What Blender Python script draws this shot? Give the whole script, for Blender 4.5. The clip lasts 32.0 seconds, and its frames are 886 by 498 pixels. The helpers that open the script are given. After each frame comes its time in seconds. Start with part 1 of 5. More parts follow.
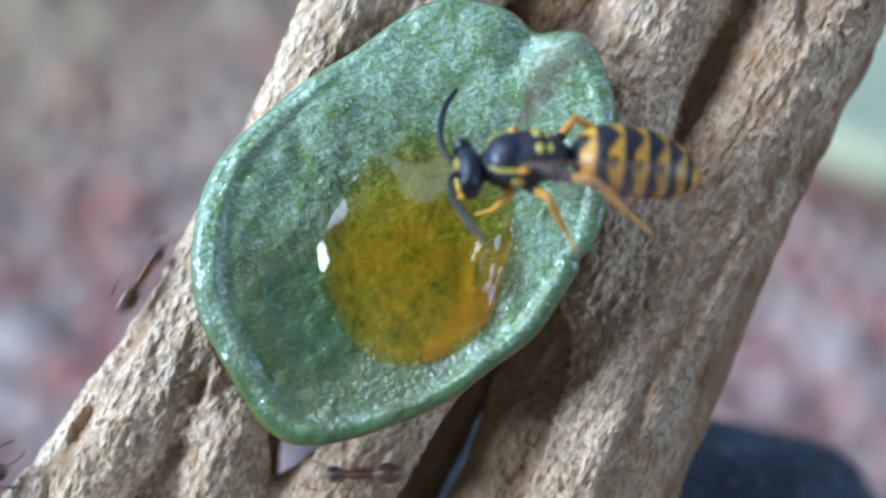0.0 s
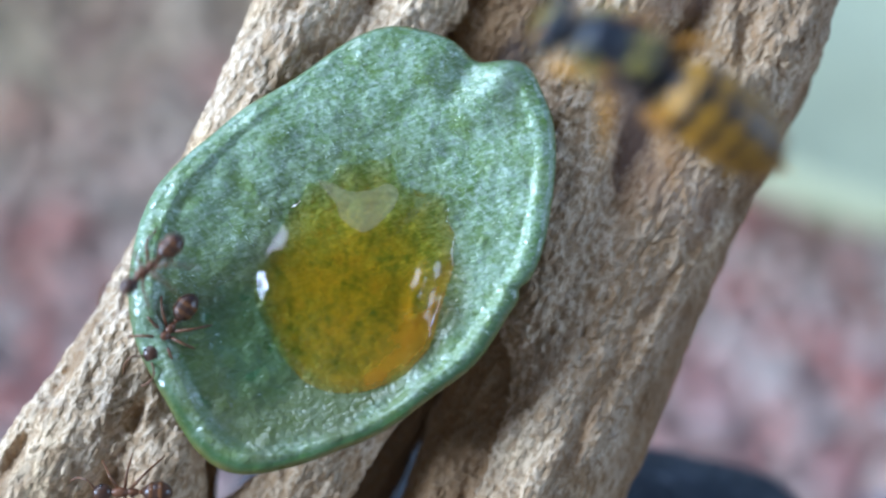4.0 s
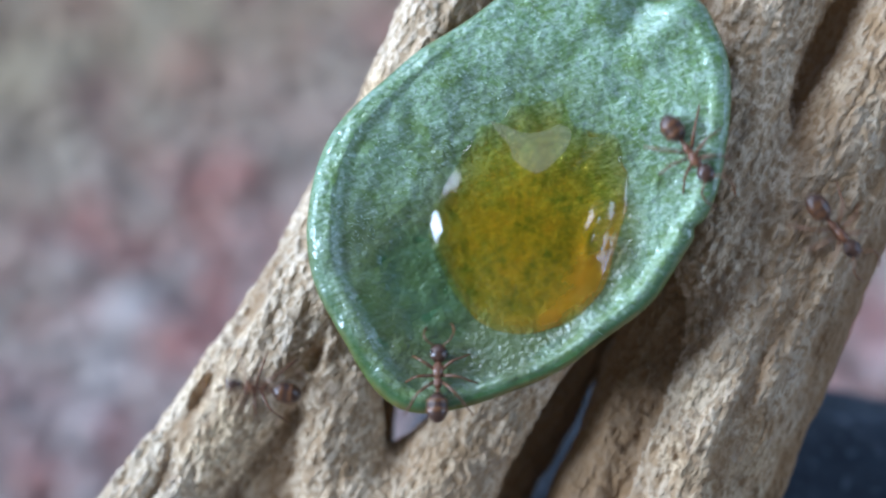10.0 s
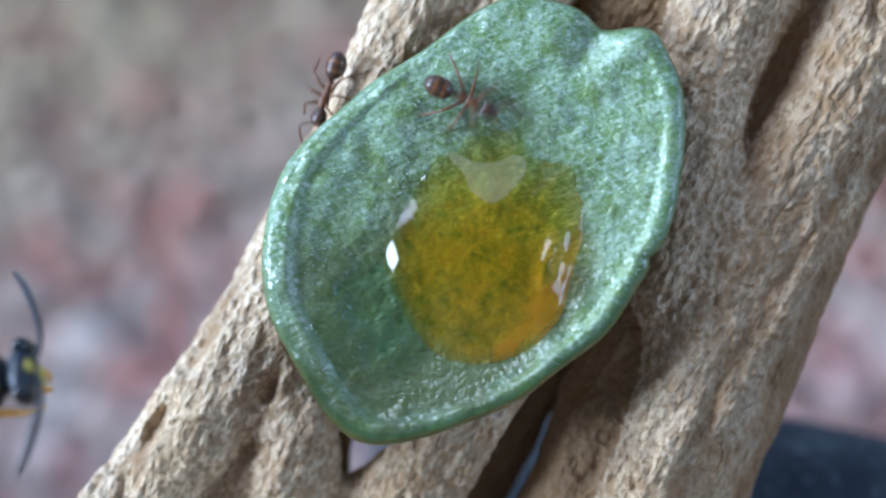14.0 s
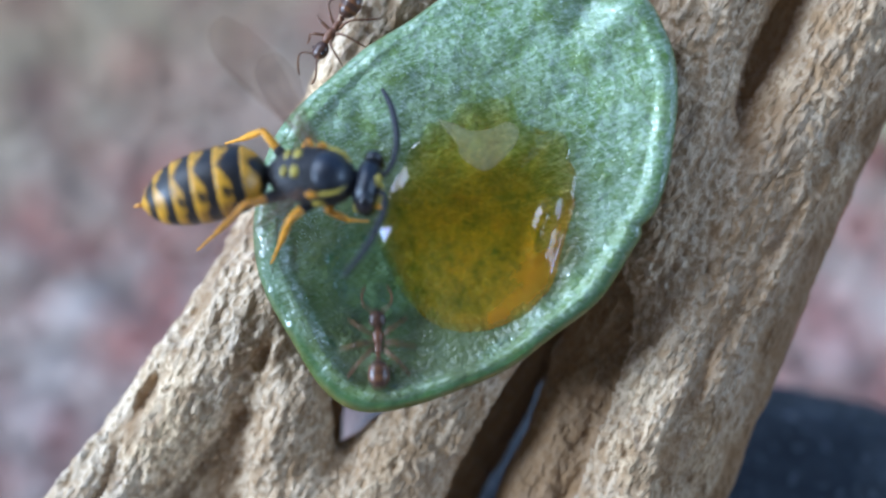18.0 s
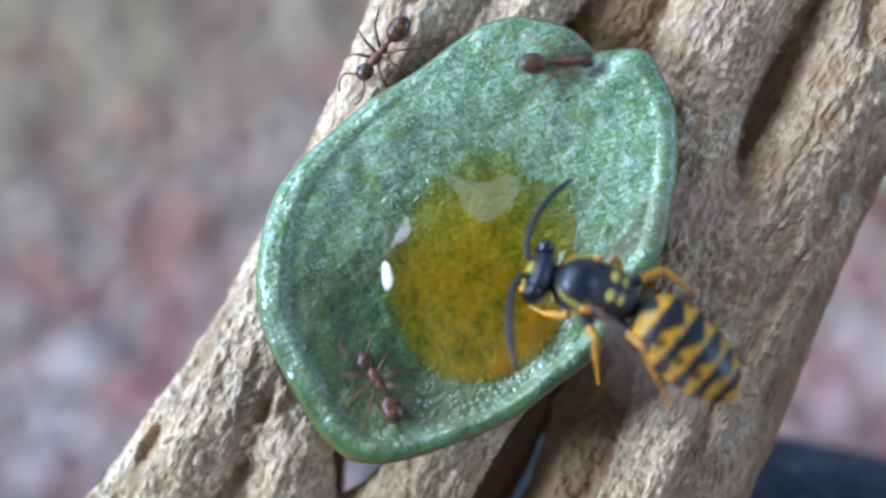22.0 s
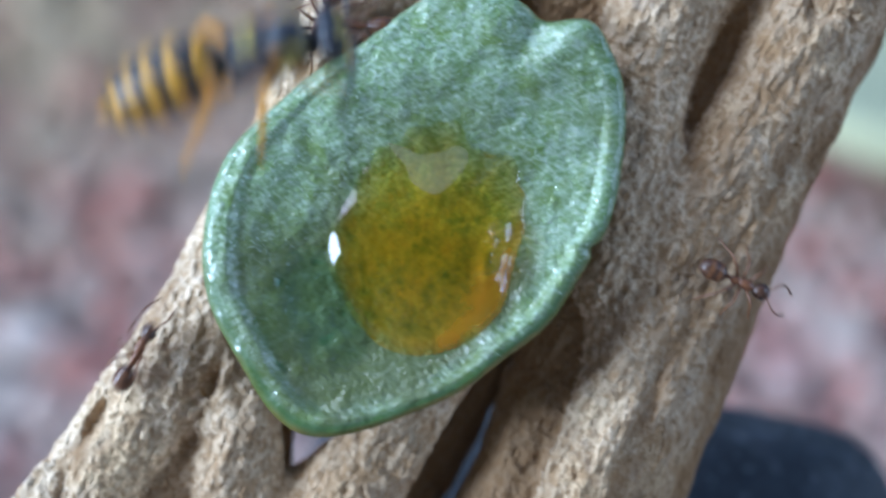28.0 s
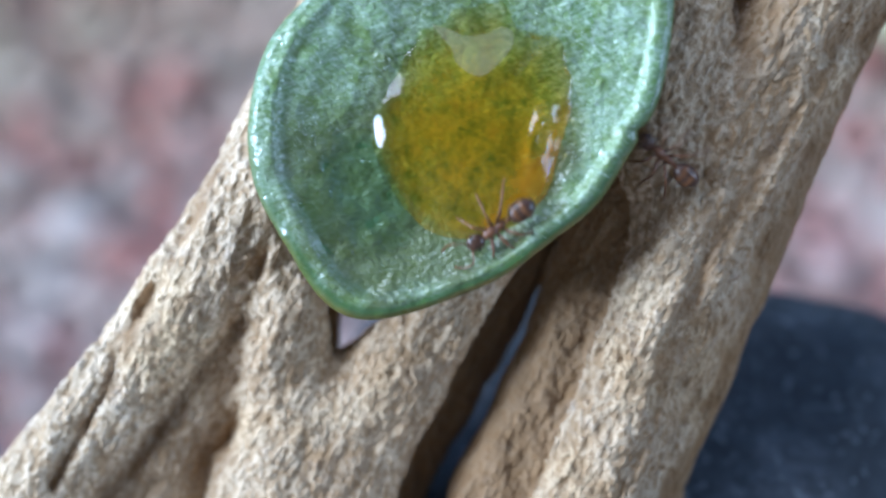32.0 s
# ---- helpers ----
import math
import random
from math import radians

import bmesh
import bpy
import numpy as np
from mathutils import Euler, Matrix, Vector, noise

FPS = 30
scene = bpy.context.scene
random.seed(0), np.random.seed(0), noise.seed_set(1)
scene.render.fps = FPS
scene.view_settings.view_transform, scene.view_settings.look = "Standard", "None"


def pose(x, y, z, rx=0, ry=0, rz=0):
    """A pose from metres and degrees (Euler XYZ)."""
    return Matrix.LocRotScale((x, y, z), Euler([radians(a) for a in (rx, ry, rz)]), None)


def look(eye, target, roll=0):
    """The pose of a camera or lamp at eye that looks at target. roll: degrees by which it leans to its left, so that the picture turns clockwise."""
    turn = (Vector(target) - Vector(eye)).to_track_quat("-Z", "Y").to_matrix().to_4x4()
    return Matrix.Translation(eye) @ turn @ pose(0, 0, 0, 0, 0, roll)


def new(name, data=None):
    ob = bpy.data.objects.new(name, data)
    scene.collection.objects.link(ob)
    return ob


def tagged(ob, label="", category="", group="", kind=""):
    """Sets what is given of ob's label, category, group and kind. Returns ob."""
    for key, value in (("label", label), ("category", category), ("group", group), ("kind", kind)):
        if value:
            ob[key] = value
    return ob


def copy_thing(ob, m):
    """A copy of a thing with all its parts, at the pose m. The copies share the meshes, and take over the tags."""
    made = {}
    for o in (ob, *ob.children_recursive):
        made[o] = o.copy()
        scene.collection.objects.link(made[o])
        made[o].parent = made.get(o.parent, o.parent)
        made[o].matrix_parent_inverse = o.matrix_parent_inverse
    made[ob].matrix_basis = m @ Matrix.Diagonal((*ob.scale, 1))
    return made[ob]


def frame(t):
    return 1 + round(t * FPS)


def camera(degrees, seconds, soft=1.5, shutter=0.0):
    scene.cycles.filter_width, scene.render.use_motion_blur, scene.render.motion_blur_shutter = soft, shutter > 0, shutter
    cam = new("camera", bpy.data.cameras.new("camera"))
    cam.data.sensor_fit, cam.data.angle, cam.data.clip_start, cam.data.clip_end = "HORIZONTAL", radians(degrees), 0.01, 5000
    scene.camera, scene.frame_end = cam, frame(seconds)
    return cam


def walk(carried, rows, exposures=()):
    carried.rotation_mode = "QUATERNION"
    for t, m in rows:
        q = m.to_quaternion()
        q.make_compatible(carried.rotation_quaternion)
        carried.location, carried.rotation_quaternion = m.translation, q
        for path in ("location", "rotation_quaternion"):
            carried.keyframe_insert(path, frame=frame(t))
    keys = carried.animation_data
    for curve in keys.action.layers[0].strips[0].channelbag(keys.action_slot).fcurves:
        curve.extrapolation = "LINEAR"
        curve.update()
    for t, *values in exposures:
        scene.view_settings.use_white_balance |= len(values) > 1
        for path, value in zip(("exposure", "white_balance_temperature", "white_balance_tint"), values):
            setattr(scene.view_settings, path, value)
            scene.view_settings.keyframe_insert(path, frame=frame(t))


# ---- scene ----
EXPOSURE = 0.40
cam = camera(34.0, 32.0, soft=2.3, shutter=0.9)
MM = 0.001
# the subject's own plane: x across, y up the slope, z out of it; it leans 40 degrees from level
BASE = pose(0, 0, 0.09, 40, 0, 0)
REACH = 76.93
# seconds, yaw, pitch, roll, and the eye's drift across, up and outwards in mm
PATH = [
    (0, 0.549, -0.559, -0.05, -0.056, -0.058, 0.02),
    (0.5, 0.175, -0.142, -0.041, -0.013, -0.015, 0.065),
    (1, -0.338, -0.87, -0.086, 0.032, -0.087, -0.062),
    (1.5, -0.144, -0.571, -0.132, 0.015, -0.06, -0.055),
    (2, -0.423, -0.5, -0.167, 0.042, -0.053, 0.033),
    (2.5, -0.535, -0.297, -0.049, 0.057, -0.031, 0.034),
    (3, -1.133, 0.096, 0.204, 0.118, 0.01, -0.022),
    (3.5, -2.057, 0.542, 0.401, 0.211, 0.056, 0.052),
    (5.5, 0.511, 0.03, 0.016, -0.051, 0.003, -0.005),
    (6, 0, 0, -0.009, 0, 0, -0.03),
    (6.5, 1.051, 0.029, -0.002, -0.106, 0.005, -0.025),
    (7, 2.034, 1.624, 0.079, -0.209, 0.166, 0.068),
    (7.5, 3.053, 1.638, 0.069, -0.312, 0.169, 0.204),
    (8, 4.504, 0.501, -0.135, -0.46, 0.048, 0.307),
    (8.5, 5.997, 0.334, -0.362, -0.617, 0.029, 0.324),
    (9, 5.857, -0.236, -0.46, -0.608, -0.032, 0.346),
    (9.5, 5.424, -1.571, -0.421, -0.553, -0.166, 0.382),
    (10, 4.707, -1.678, -0.328, -0.482, -0.175, 0.376),
    (10.5, 4.648, -1.426, -0.279, -0.473, -0.148, 0.321),
    (11, 4.276, -1.662, -0.278, -0.436, -0.171, 0.199),
    (11.5, 3.721, -0.984, -0.258, -0.379, -0.103, 0.1),
    (12, 2.507, -0.193, -0.28, -0.254, -0.021, 0.13),
    (12.5, 1.609, 0.47, -0.383, -0.166, 0.045, 0.226),
    (13, 2.375, 0.118, -0.466, -0.244, 0.008, 0.252),
    (13.5, 3.228, 0.032, -0.49, -0.333, -0.002, 0.184),
    (14, 3.089, -0.586, -0.451, -0.318, -0.063, 0.121),
    (14.5, 3.037, -0.408, -0.329, -0.312, -0.043, 0.147),
    (16.5, 3.197, -1.764, -0.563, -0.332, -0.181, 0.168),
    (17, 2.812, -1.773, -0.544, -0.293, -0.186, 0.099),
    (17.5, 2.772, -1.893, -0.553, -0.289, -0.195, 0.077),
    (18, 2.799, -1.771, -0.481, -0.293, -0.181, 0.07),
    (18.5, 2.602, -1.987, -0.372, -0.271, -0.204, 0.081),
    (19, 2.947, -1.947, -0.342, -0.304, -0.201, 0.055),
    (19.5, 2.581, -2.177, -0.438, -0.268, -0.222, -0.002),
    (20, 2.914, -1.521, -0.593, -0.306, -0.159, 0.056),
    (20.5, 3.344, -0.343, -0.633, -0.352, -0.039, 0.183),
    (21, 3.081, -0.039, -0.509, -0.319, -0.01, 0.242),
    (21.5, 2.545, 0.417, -0.447, -0.266, 0.04, 0.291),
    (22, 2.852, 0.132, -0.484, -0.302, 0.005, 0.337),
    (22.5, 1.382, -1.262, -0.407, -0.144, -0.131, 0.283),
    (23, 0.668, -1.488, -0.366, -0.069, -0.155, 0.229),
    (23.5, 0.544, -1.495, -0.482, -0.058, -0.152, 0.208),
    (24, 0.398, -1.984, -0.531, -0.041, -0.202, 0.16),
    (24.5, 0.092, -1.751, -0.524, -0.011, -0.178, 0.116),
    (25, -0.523, -2.772, -0.579, 0.055, -0.277, 0.073),
    (25.5, -0.932, -3.026, -0.653, 0.097, -0.302, 0.056),
    (27.5, -0.159, -2.267, -0.536, 0.018, -0.235, -0.081),
    (28, 0.958, -0.917, -0.67, -0.096, -0.103, 0.039),
    (28.5, 2.175, -0.518, -0.617, -0.227, -0.055, 0.02),
    (29, 1.371, -0.702, -0.481, -0.143, -0.071, -0.014),
    (29.5, 1.041, -1.145, -0.467, -0.112, -0.116, -0.01),
    (30, 2.05, -2.267, -0.505, -0.213, -0.233, -0.028),
    (30.5, 2.176, -2.913, -0.585, -0.223, -0.298, 0.037),
    (31, 1.948, -4.803, -0.744, -0.207, -0.49, 0.124),
    (31.5, 2.018, -5.67, -0.869, -0.206, -0.575, 0.051),
    (32, 2.7, -5.192, -0.91, -0.272, -0.535, -0.078),
]


# the clip's camera meters anew as the view shifts: seconds, stops
METER = [(0.0, 0.03), (3.0, 0.03), (7.0, -0.03), (11.0, -0.06), (14.0, 0.0), (19.0, 0.03), (24.0, 0.06), (28.0, 0.02), (32.0, 0.14)]


def eye_pose(yaw, pitch, roll, x, y, z):
    return (BASE @ pose(x * MM, y * MM, (REACH + z) * MM) @ pose(0, 0, 0, 0, yaw, 0)
            @ pose(0, 0, 0, pitch, 0, 0) @ pose(0, 0, 0, 0, 0, roll))


walk(cam, [(t, eye_pose(*row)) for t, *row in PATH], [(t, EXPOSURE + up, 4830, 8) for t, up in METER])
cam.data.dof.use_dof = True
cam.data.dof.focus_distance = (REACH + 1.0) * MM
cam.data.dof.aperture_fstop = 13.0

# ---- world and light ----
world = bpy.data.worlds.new("sky")
scene.world = world
world.use_nodes = True
wn = world.node_tree.nodes
sky = wn.new("ShaderNodeTexSky")
sky.sky_type, sky.sun_disc = "NISHITA", False
sky.sun_elevation, sky.sun_rotation = radians(50), radians(-72)
world.node_tree.links.new(sky.outputs[0], wn["Background"].inputs[0])
wn["Background"].inputs[1].default_value = 0.127
# overcast daylight: the sun only as a broad veil
sun = new("sun", bpy.data.lights.new("sun", "SUN"))
sun.data.energy, sun.data.angle, sun.data.color = 1.4, radians(32), (1.0, 0.97, 0.93)
sun.matrix_basis = look((-0.75, 0.25, 0.95), (0, 0, 0))


def window_light(name, at, wide, high, energy, colour):
    """Daylight that comes in through an opening of the unseen porch."""
    lamp = new(name, bpy.data.lights.new(name, "AREA"))
    lamp.data.shape, lamp.data.size, lamp.data.size_y = "RECTANGLE", wide, high
    lamp.data.energy, lamp.data.color = energy, colour
    lamp.matrix_basis = look(at, (0, at[1], at[2]))


window_light("west_window_light", (-1.40, -0.30, 0.60), 0.42, 0.55, 26.0, (0.90, 0.95, 1.0))
window_light("east_window_light", (1.60, -0.32, 0.70), 0.5, 1.1, 9.0, (0.80, 0.90, 1.0))

# ---- materials ----


def shade(name, rough=0.6, spec=0.5, metal=0.0):
    m = bpy.data.materials.new(name)
    m.use_nodes = True
    n = m.node_tree.nodes["Principled BSDF"]
    n.inputs["Roughness"].default_value = rough
    n.inputs["Metallic"].default_value = metal
    n.inputs["Specular IOR Level"].default_value = spec
    return m, m.node_tree, n


def node(tree, kind, **ins):
    n = tree.nodes.new("ShaderNode" + kind)
    for k, v in ins.items():
        n.inputs[k.replace("_", " ")].default_value = v
    return n


def spot(tree, scale=(1, 1, 1), turn=(0, 0, 0)):
    """Object coordinates in millimetres, turned and stretched."""
    c = tree.nodes.new("ShaderNodeTexCoord")
    r = tree.nodes.new("ShaderNodeMapping")
    r.inputs["Rotation"].default_value = turn
    m = tree.nodes.new("ShaderNodeMapping")
    m.inputs["Scale"].default_value = [1000 * s for s in scale]
    tree.links.new(c.outputs["Object"], r.inputs["Vector"])
    tree.links.new(r.outputs[0], m.inputs["Vector"])
    return m.outputs[0]


def noise_tex(tree, vec, scale, detail=4, rough=0.55):
    n = node(tree, "TexNoise", Scale=scale, Detail=detail, Roughness=rough)
    tree.links.new(vec, n.inputs["Vector"])
    return n.outputs["Fac"]


def cell_tex(tree, vec, scale, feature="F1"):
    n = tree.nodes.new("ShaderNodeTexVoronoi")
    n.feature = feature
    n.inputs["Scale"].default_value = scale
    tree.links.new(vec, n.inputs["Vector"])
    return n.outputs["Distance"]


def ramp(tree, fac, *stops):
    r = tree.nodes.new("ShaderNodeValToRGB")
    e = r.color_ramp.elements
    while len(e) < len(stops):
        e.new(0.5)
    for i, (p, c) in enumerate(stops):
        e[i].position = p
        e[i].color = (*c, 1) if isinstance(c, tuple) else (c, c, c, 1)
    tree.links.new(fac, r.inputs[0])
    return r.outputs[0]


def blend(tree, fac, a, b, mode="MIX"):
    n = tree.nodes.new("ShaderNodeMix")
    n.data_type, n.blend_type = "RGBA", mode
    for i, v in ((0, fac), (6, a), (7, b)):
        if isinstance(v, (int, float)):
            n.inputs[i].default_value = v
        elif isinstance(v, tuple):
            n.inputs[i].default_value = (*v, 1)
        else:
            tree.links.new(v, n.inputs[i])
    return n.outputs[2]


def bump(tree, bsdf, height, strength=0.5, dist=0.0002, before=None):
    b = node(tree, "Bump", Strength=strength, Distance=dist)
    tree.links.new(height, b.inputs["Height"])
    if before:
        tree.links.new(before, b.inputs["Normal"])
    tree.links.new(b.outputs[0], bsdf.inputs["Normal"])
    return b.outputs[0]


def plain(name, col, rough=0.5, spec=0.5, vary=0.25, scale=1.5, relief=0.2, dist=0.00005):
    """A material of one hue with mottling and a fine relief."""
    m, t, b = shade(name, rough, spec)
    v = spot(t)
    f = noise_tex(t, v, scale)
    lo = tuple(c * (1 - vary) for c in col)
    hi = tuple(min(1, c * (1 + vary)) for c in col)
    t.links.new(ramp(t, f, (0.3, lo), (0.7, hi)), b.inputs["Base Color"])
    bump(t, b, noise_tex(t, v, scale * 6, 3), relief, dist)
    return m


def wood_material():
    m, t, b = shade("weathered_wood", 0.85, 0.25)
    v = spot(t, (1, 1, 1), (0, 0, radians(-60)))
    g = spot(t, (0.55, 1.15, 1.0), (0, 0, radians(-60)))
    # flakes: cells drawn out along the grain, their outline broken by noise
    wob = t.nodes.new("ShaderNodeVectorMath")
    wob.operation = "MULTIPLY_ADD"
    soft = node(t, "TexNoise", Scale=1.3, Detail=3)
    t.links.new(g, soft.inputs["Vector"])
    t.links.new(soft.outputs["Color"], wob.inputs[0])
    wob.inputs[1].default_value = (1.1, 1.1, 1.1)
    t.links.new(g, wob.inputs[2])
    flake_d = cell_tex(t, wob.outputs[0], 1.35)
    base = ramp(t, noise_tex(t, v, 0.14, 5), (0.32, (0.66, 0.53, 0.365)), (0.5, (0.78, 0.615, 0.41)), (0.68, (0.81, 0.60, 0.34)))
    # crumbly grains: pale tops, rust-brown recesses
    r = spot(t, (0.72, 1.1, 1.0), (0, 0, radians(-60)))
    chunk = noise_tex(t, r, 1.15, 2, 0.5)
    fine = noise_tex(t, r, 2.9, 2, 0.5)
    rust = ramp(t, noise_tex(t, v, 0.35, 4), (0.46, 0.1), (0.64, 0.8))
    recess = blend(t, rust, (0.44, 0.335, 0.215), (0.48, 0.30, 0.135))
    base = blend(t, ramp(t, chunk, (0.38, 0.85), (0.54, 0.0)), base, recess)
    base = blend(t, ramp(t, fine, (0.41, 0.85), (0.53, 0.0)), base, (0.41, 0.275, 0.145))
    base = blend(t, ramp(t, flake_d, (0.5, 0.0), (0.85, 0.35)), base, recess)
    grey = ramp(t, noise_tex(t, v, 0.42, 6, 0.7), (0.58, 0.0), (0.72, 0.32))
    base = blend(t, grey, base, (0.44, 0.42, 0.41))
    # brown of the inner wood, with shade on gaps and struts painted in
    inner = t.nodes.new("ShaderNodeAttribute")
    inner.attribute_name = "heartwood_shade"
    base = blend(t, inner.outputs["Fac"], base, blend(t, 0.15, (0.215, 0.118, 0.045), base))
    t.links.new(base, b.inputs["Base Color"])
    high = t.nodes.new("ShaderNodeMath")
    high.operation = "SUBTRACT"
    high.inputs[0].default_value = 1.0
    t.links.new(flake_d, high.inputs[1])
    n0 = bump(t, b, chunk, 0.9, 0.00038)
    n1 = bump(t, b, high.outputs[0], 0.5, 0.0003, n0)
    bump(t, b, fine, 0.85, 0.00022, n1)
    return m


def leaf_material(name, deep, mid, pale, fuzz, rough):
    m, t, b = shade(name, rough, 0.4)
    v = spot(t)
    s = spot(t, (0.9, 1.15, 1.0), (0, 0, radians(12)))
    f = noise_tex(t, v, 0.32, 5, 0.65)
    base = ramp(t, f, (0.30, deep), (0.48, mid), (0.68, pale))
    # fine pale fibres in two directions, and the clear green cells between them
    fibre = noise_tex(t, spot(t, (0.55, 2.6, 1.0), (0, 0, radians(-20))), 2.3, 4, 0.6)
    cross = noise_tex(t, spot(t, (0.6, 2.2, 1.0), (0, 0, radians(35))), 2.0, 4, 0.6)
    speck = noise_tex(t, s, 3.4, 3, 0.65)
    base = blend(t, ramp(t, fibre, (0.46, 0.0), (0.66, 0.7)), base, (0.48, 0.62, 0.45))
    base = blend(t, ramp(t, cross, (0.50, 0.0), (0.68, 0.5)), base, (0.56, 0.69, 0.55))
    base = blend(t, ramp(t, speck, (0.50, 0.0), (0.72, fuzz)), base, (0.64, 0.75, 0.63))
    base = blend(t, ramp(t, noise_tex(t, s, 0.6, 6, 0.65), (0.48, 0.0), (0.64, 0.7)), base, (deep[0] * 1.5, deep[1] * 1.25, deep[2] * 0.8))
    # where juice has soaked in, the flesh is darker, clearer and smoother
    soak = t.nodes.new("ShaderNodeAttribute")
    soak.attribute_name = "soak"
    base = blend(t, soak.outputs["Fac"], base, blend(t, 0.15, (0.10, 0.118, 0.035), base))
    # the welt round the shell is smoother and deeper green
    welt = t.nodes.new("ShaderNodeAttribute")
    welt.attribute_name = "welt"
    base = blend(t, welt.outputs["Fac"], base, blend(t, 0.15, (0.05, 0.12, 0.028), base))
    # the skin turns olive at the very edge
    edge = t.nodes.new("ShaderNodeAttribute")
    edge.attribute_name = "edge"
    base = blend(t, edge.outputs["Fac"], base, blend(t, ramp(t, noise_tex(t, v, 0.9, 4), (0.4, 0.0), (0.6, 0.7)), (0.11, 0.14, 0.022), (0.20, 0.14, 0.025)))
    t.links.new(base, b.inputs["Base Color"])
    t.links.new(ramp(t, noise_tex(t, v, 1.1, 4), (0.35, rough * 0.7), (0.7, min(1.0, rough * 1.6))), b.inputs["Roughness"])
    # a wet skin over soft blisters
    b.inputs["Coat Weight"].default_value = 0.8
    b.inputs["Coat Roughness"].default_value = 0.13
    n1 = bump(t, b, noise_tex(t, v, 0.7, 2), 0.6, 0.0003)
    # the welt is smooth
    calm = ramp(t, welt.outputs["Fac"], (0.0, 1.0), (1.0, 0.2))
    n2 = bump(t, b, blend(t, 1.0, noise_tex(t, s, 3.0, 2, 0.5), calm, "MULTIPLY"), 0.8, 0.00016, n1)
    bump(t, b, blend(t, 1.0, speck, calm, "MULTIPLY"), 0.6, 0.0001, n2)
    t.links.new(n2, b.inputs["Coat Normal"])
    return m


def syrup_material(name, thin, thick, body, share, rust=0.0, rough=0.015, mottle=1.0):
    """Liquid: its tint deepens with the depth of liquid under the surface, kept in "depth"."""
    m = bpy.data.materials.new(name)
    m.use_nodes = True
    t = m.node_tree
    b = t.nodes["Principled BSDF"]
    v = spot(t)
    tint = ramp(t, noise_tex(t, v, 1.2, 6, 0.7), (0.36, (body[0] * 0.18, body[1] * 0.4, body[2])), (0.52, body), (0.72, (body[0], body[1] * 0.72, body[2])))
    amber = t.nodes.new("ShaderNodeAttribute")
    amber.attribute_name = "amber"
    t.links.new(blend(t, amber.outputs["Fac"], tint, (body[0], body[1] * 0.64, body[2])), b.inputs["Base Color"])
    b.inputs["Roughness"].default_value = rough
    b.inputs["Specular IOR Level"].default_value = 0.0
    depth = t.nodes.new("ShaderNodeAttribute")
    depth.attribute_name = "depth"
    clear = t.nodes.new("ShaderNodeBsdfTransparent")
    mid = tuple(0.35 * a + 0.65 * b for a, b in zip(thin, (thick[0], min(1, thick[1] * 1.3), min(1, thick[2] * 8))))
    cloud = ramp(t, noise_tex(t, v, 1.5, 5, 0.65), (0.40, (1 - 0.74 * mottle, 1 - 0.50 * mottle, 1.0)), (0.57, (1.0, 1.0, 1.0)))
    t.links.new(blend(t, depth.outputs["Fac"], ramp(t, depth.outputs["Fac"], (0.0, thin), (0.4, mid), (1.0, thick)), cloud, "MULTIPLY"), clear.inputs["Color"])
    mix = t.nodes.new("ShaderNodeMixShader")
    amount = t.nodes.new("ShaderNodeMath")
    amount.operation = "MULTIPLY"
    amount.inputs[1].default_value = share
    t.links.new(depth.outputs["Fac"], amount.inputs[0])
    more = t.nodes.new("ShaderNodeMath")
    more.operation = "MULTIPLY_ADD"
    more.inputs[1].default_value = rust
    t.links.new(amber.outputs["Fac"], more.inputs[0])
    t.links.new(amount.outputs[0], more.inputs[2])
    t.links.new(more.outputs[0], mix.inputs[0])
    t.links.new(clear.outputs[0], mix.inputs[1])
    t.links.new(b.outputs[0], mix.inputs[2])
    gloss = node(t, "BsdfGlossy", Roughness=rough)
    # gloss grows towards grazing views, Schlick's rule
    edge = node(t, "LayerWeight", Blend=0.5)
    fifth = t.nodes.new("ShaderNodeMath")
    fifth.operation = "POWER"
    fifth.inputs[1].default_value = 5.0
    t.links.new(edge.outputs["Facing"], fifth.inputs[0])
    fres = t.nodes.new("ShaderNodeMath")
    fres.operation = "MULTIPLY_ADD"
    fres.inputs[1].default_value, fres.inputs[2].default_value = 0.62, 0.038
    t.links.new(fifth.outputs[0], fres.inputs[0])
    top = t.nodes.new("ShaderNodeMixShader")
    t.links.new(fres.outputs[0], top.inputs[0])
    t.links.new(mix.outputs[0], top.inputs[1])
    t.links.new(gloss.outputs[0], top.inputs[2])
    t.links.new(top.outputs[0], t.nodes["Material Output"].inputs[0])
    return m


def two_tone(name, attribute, a, b_col, rough):
    m, t, b = shade(name, rough, 0.5)
    at = t.nodes.new("ShaderNodeAttribute")
    at.attribute_name = attribute
    v = spot(t)
    f = noise_tex(t, v, 1.8, 4)
    yellow = ramp(t, f, (0.3, tuple(0.5 * c for c in b_col)), (0.62, b_col))
    t.links.new(blend(t, at.outputs["Fac"], a, yellow), b.inputs["Base Color"])
    bump(t, b, noise_tex(t, v, 9, 2), 0.25, 0.00004)
    return m


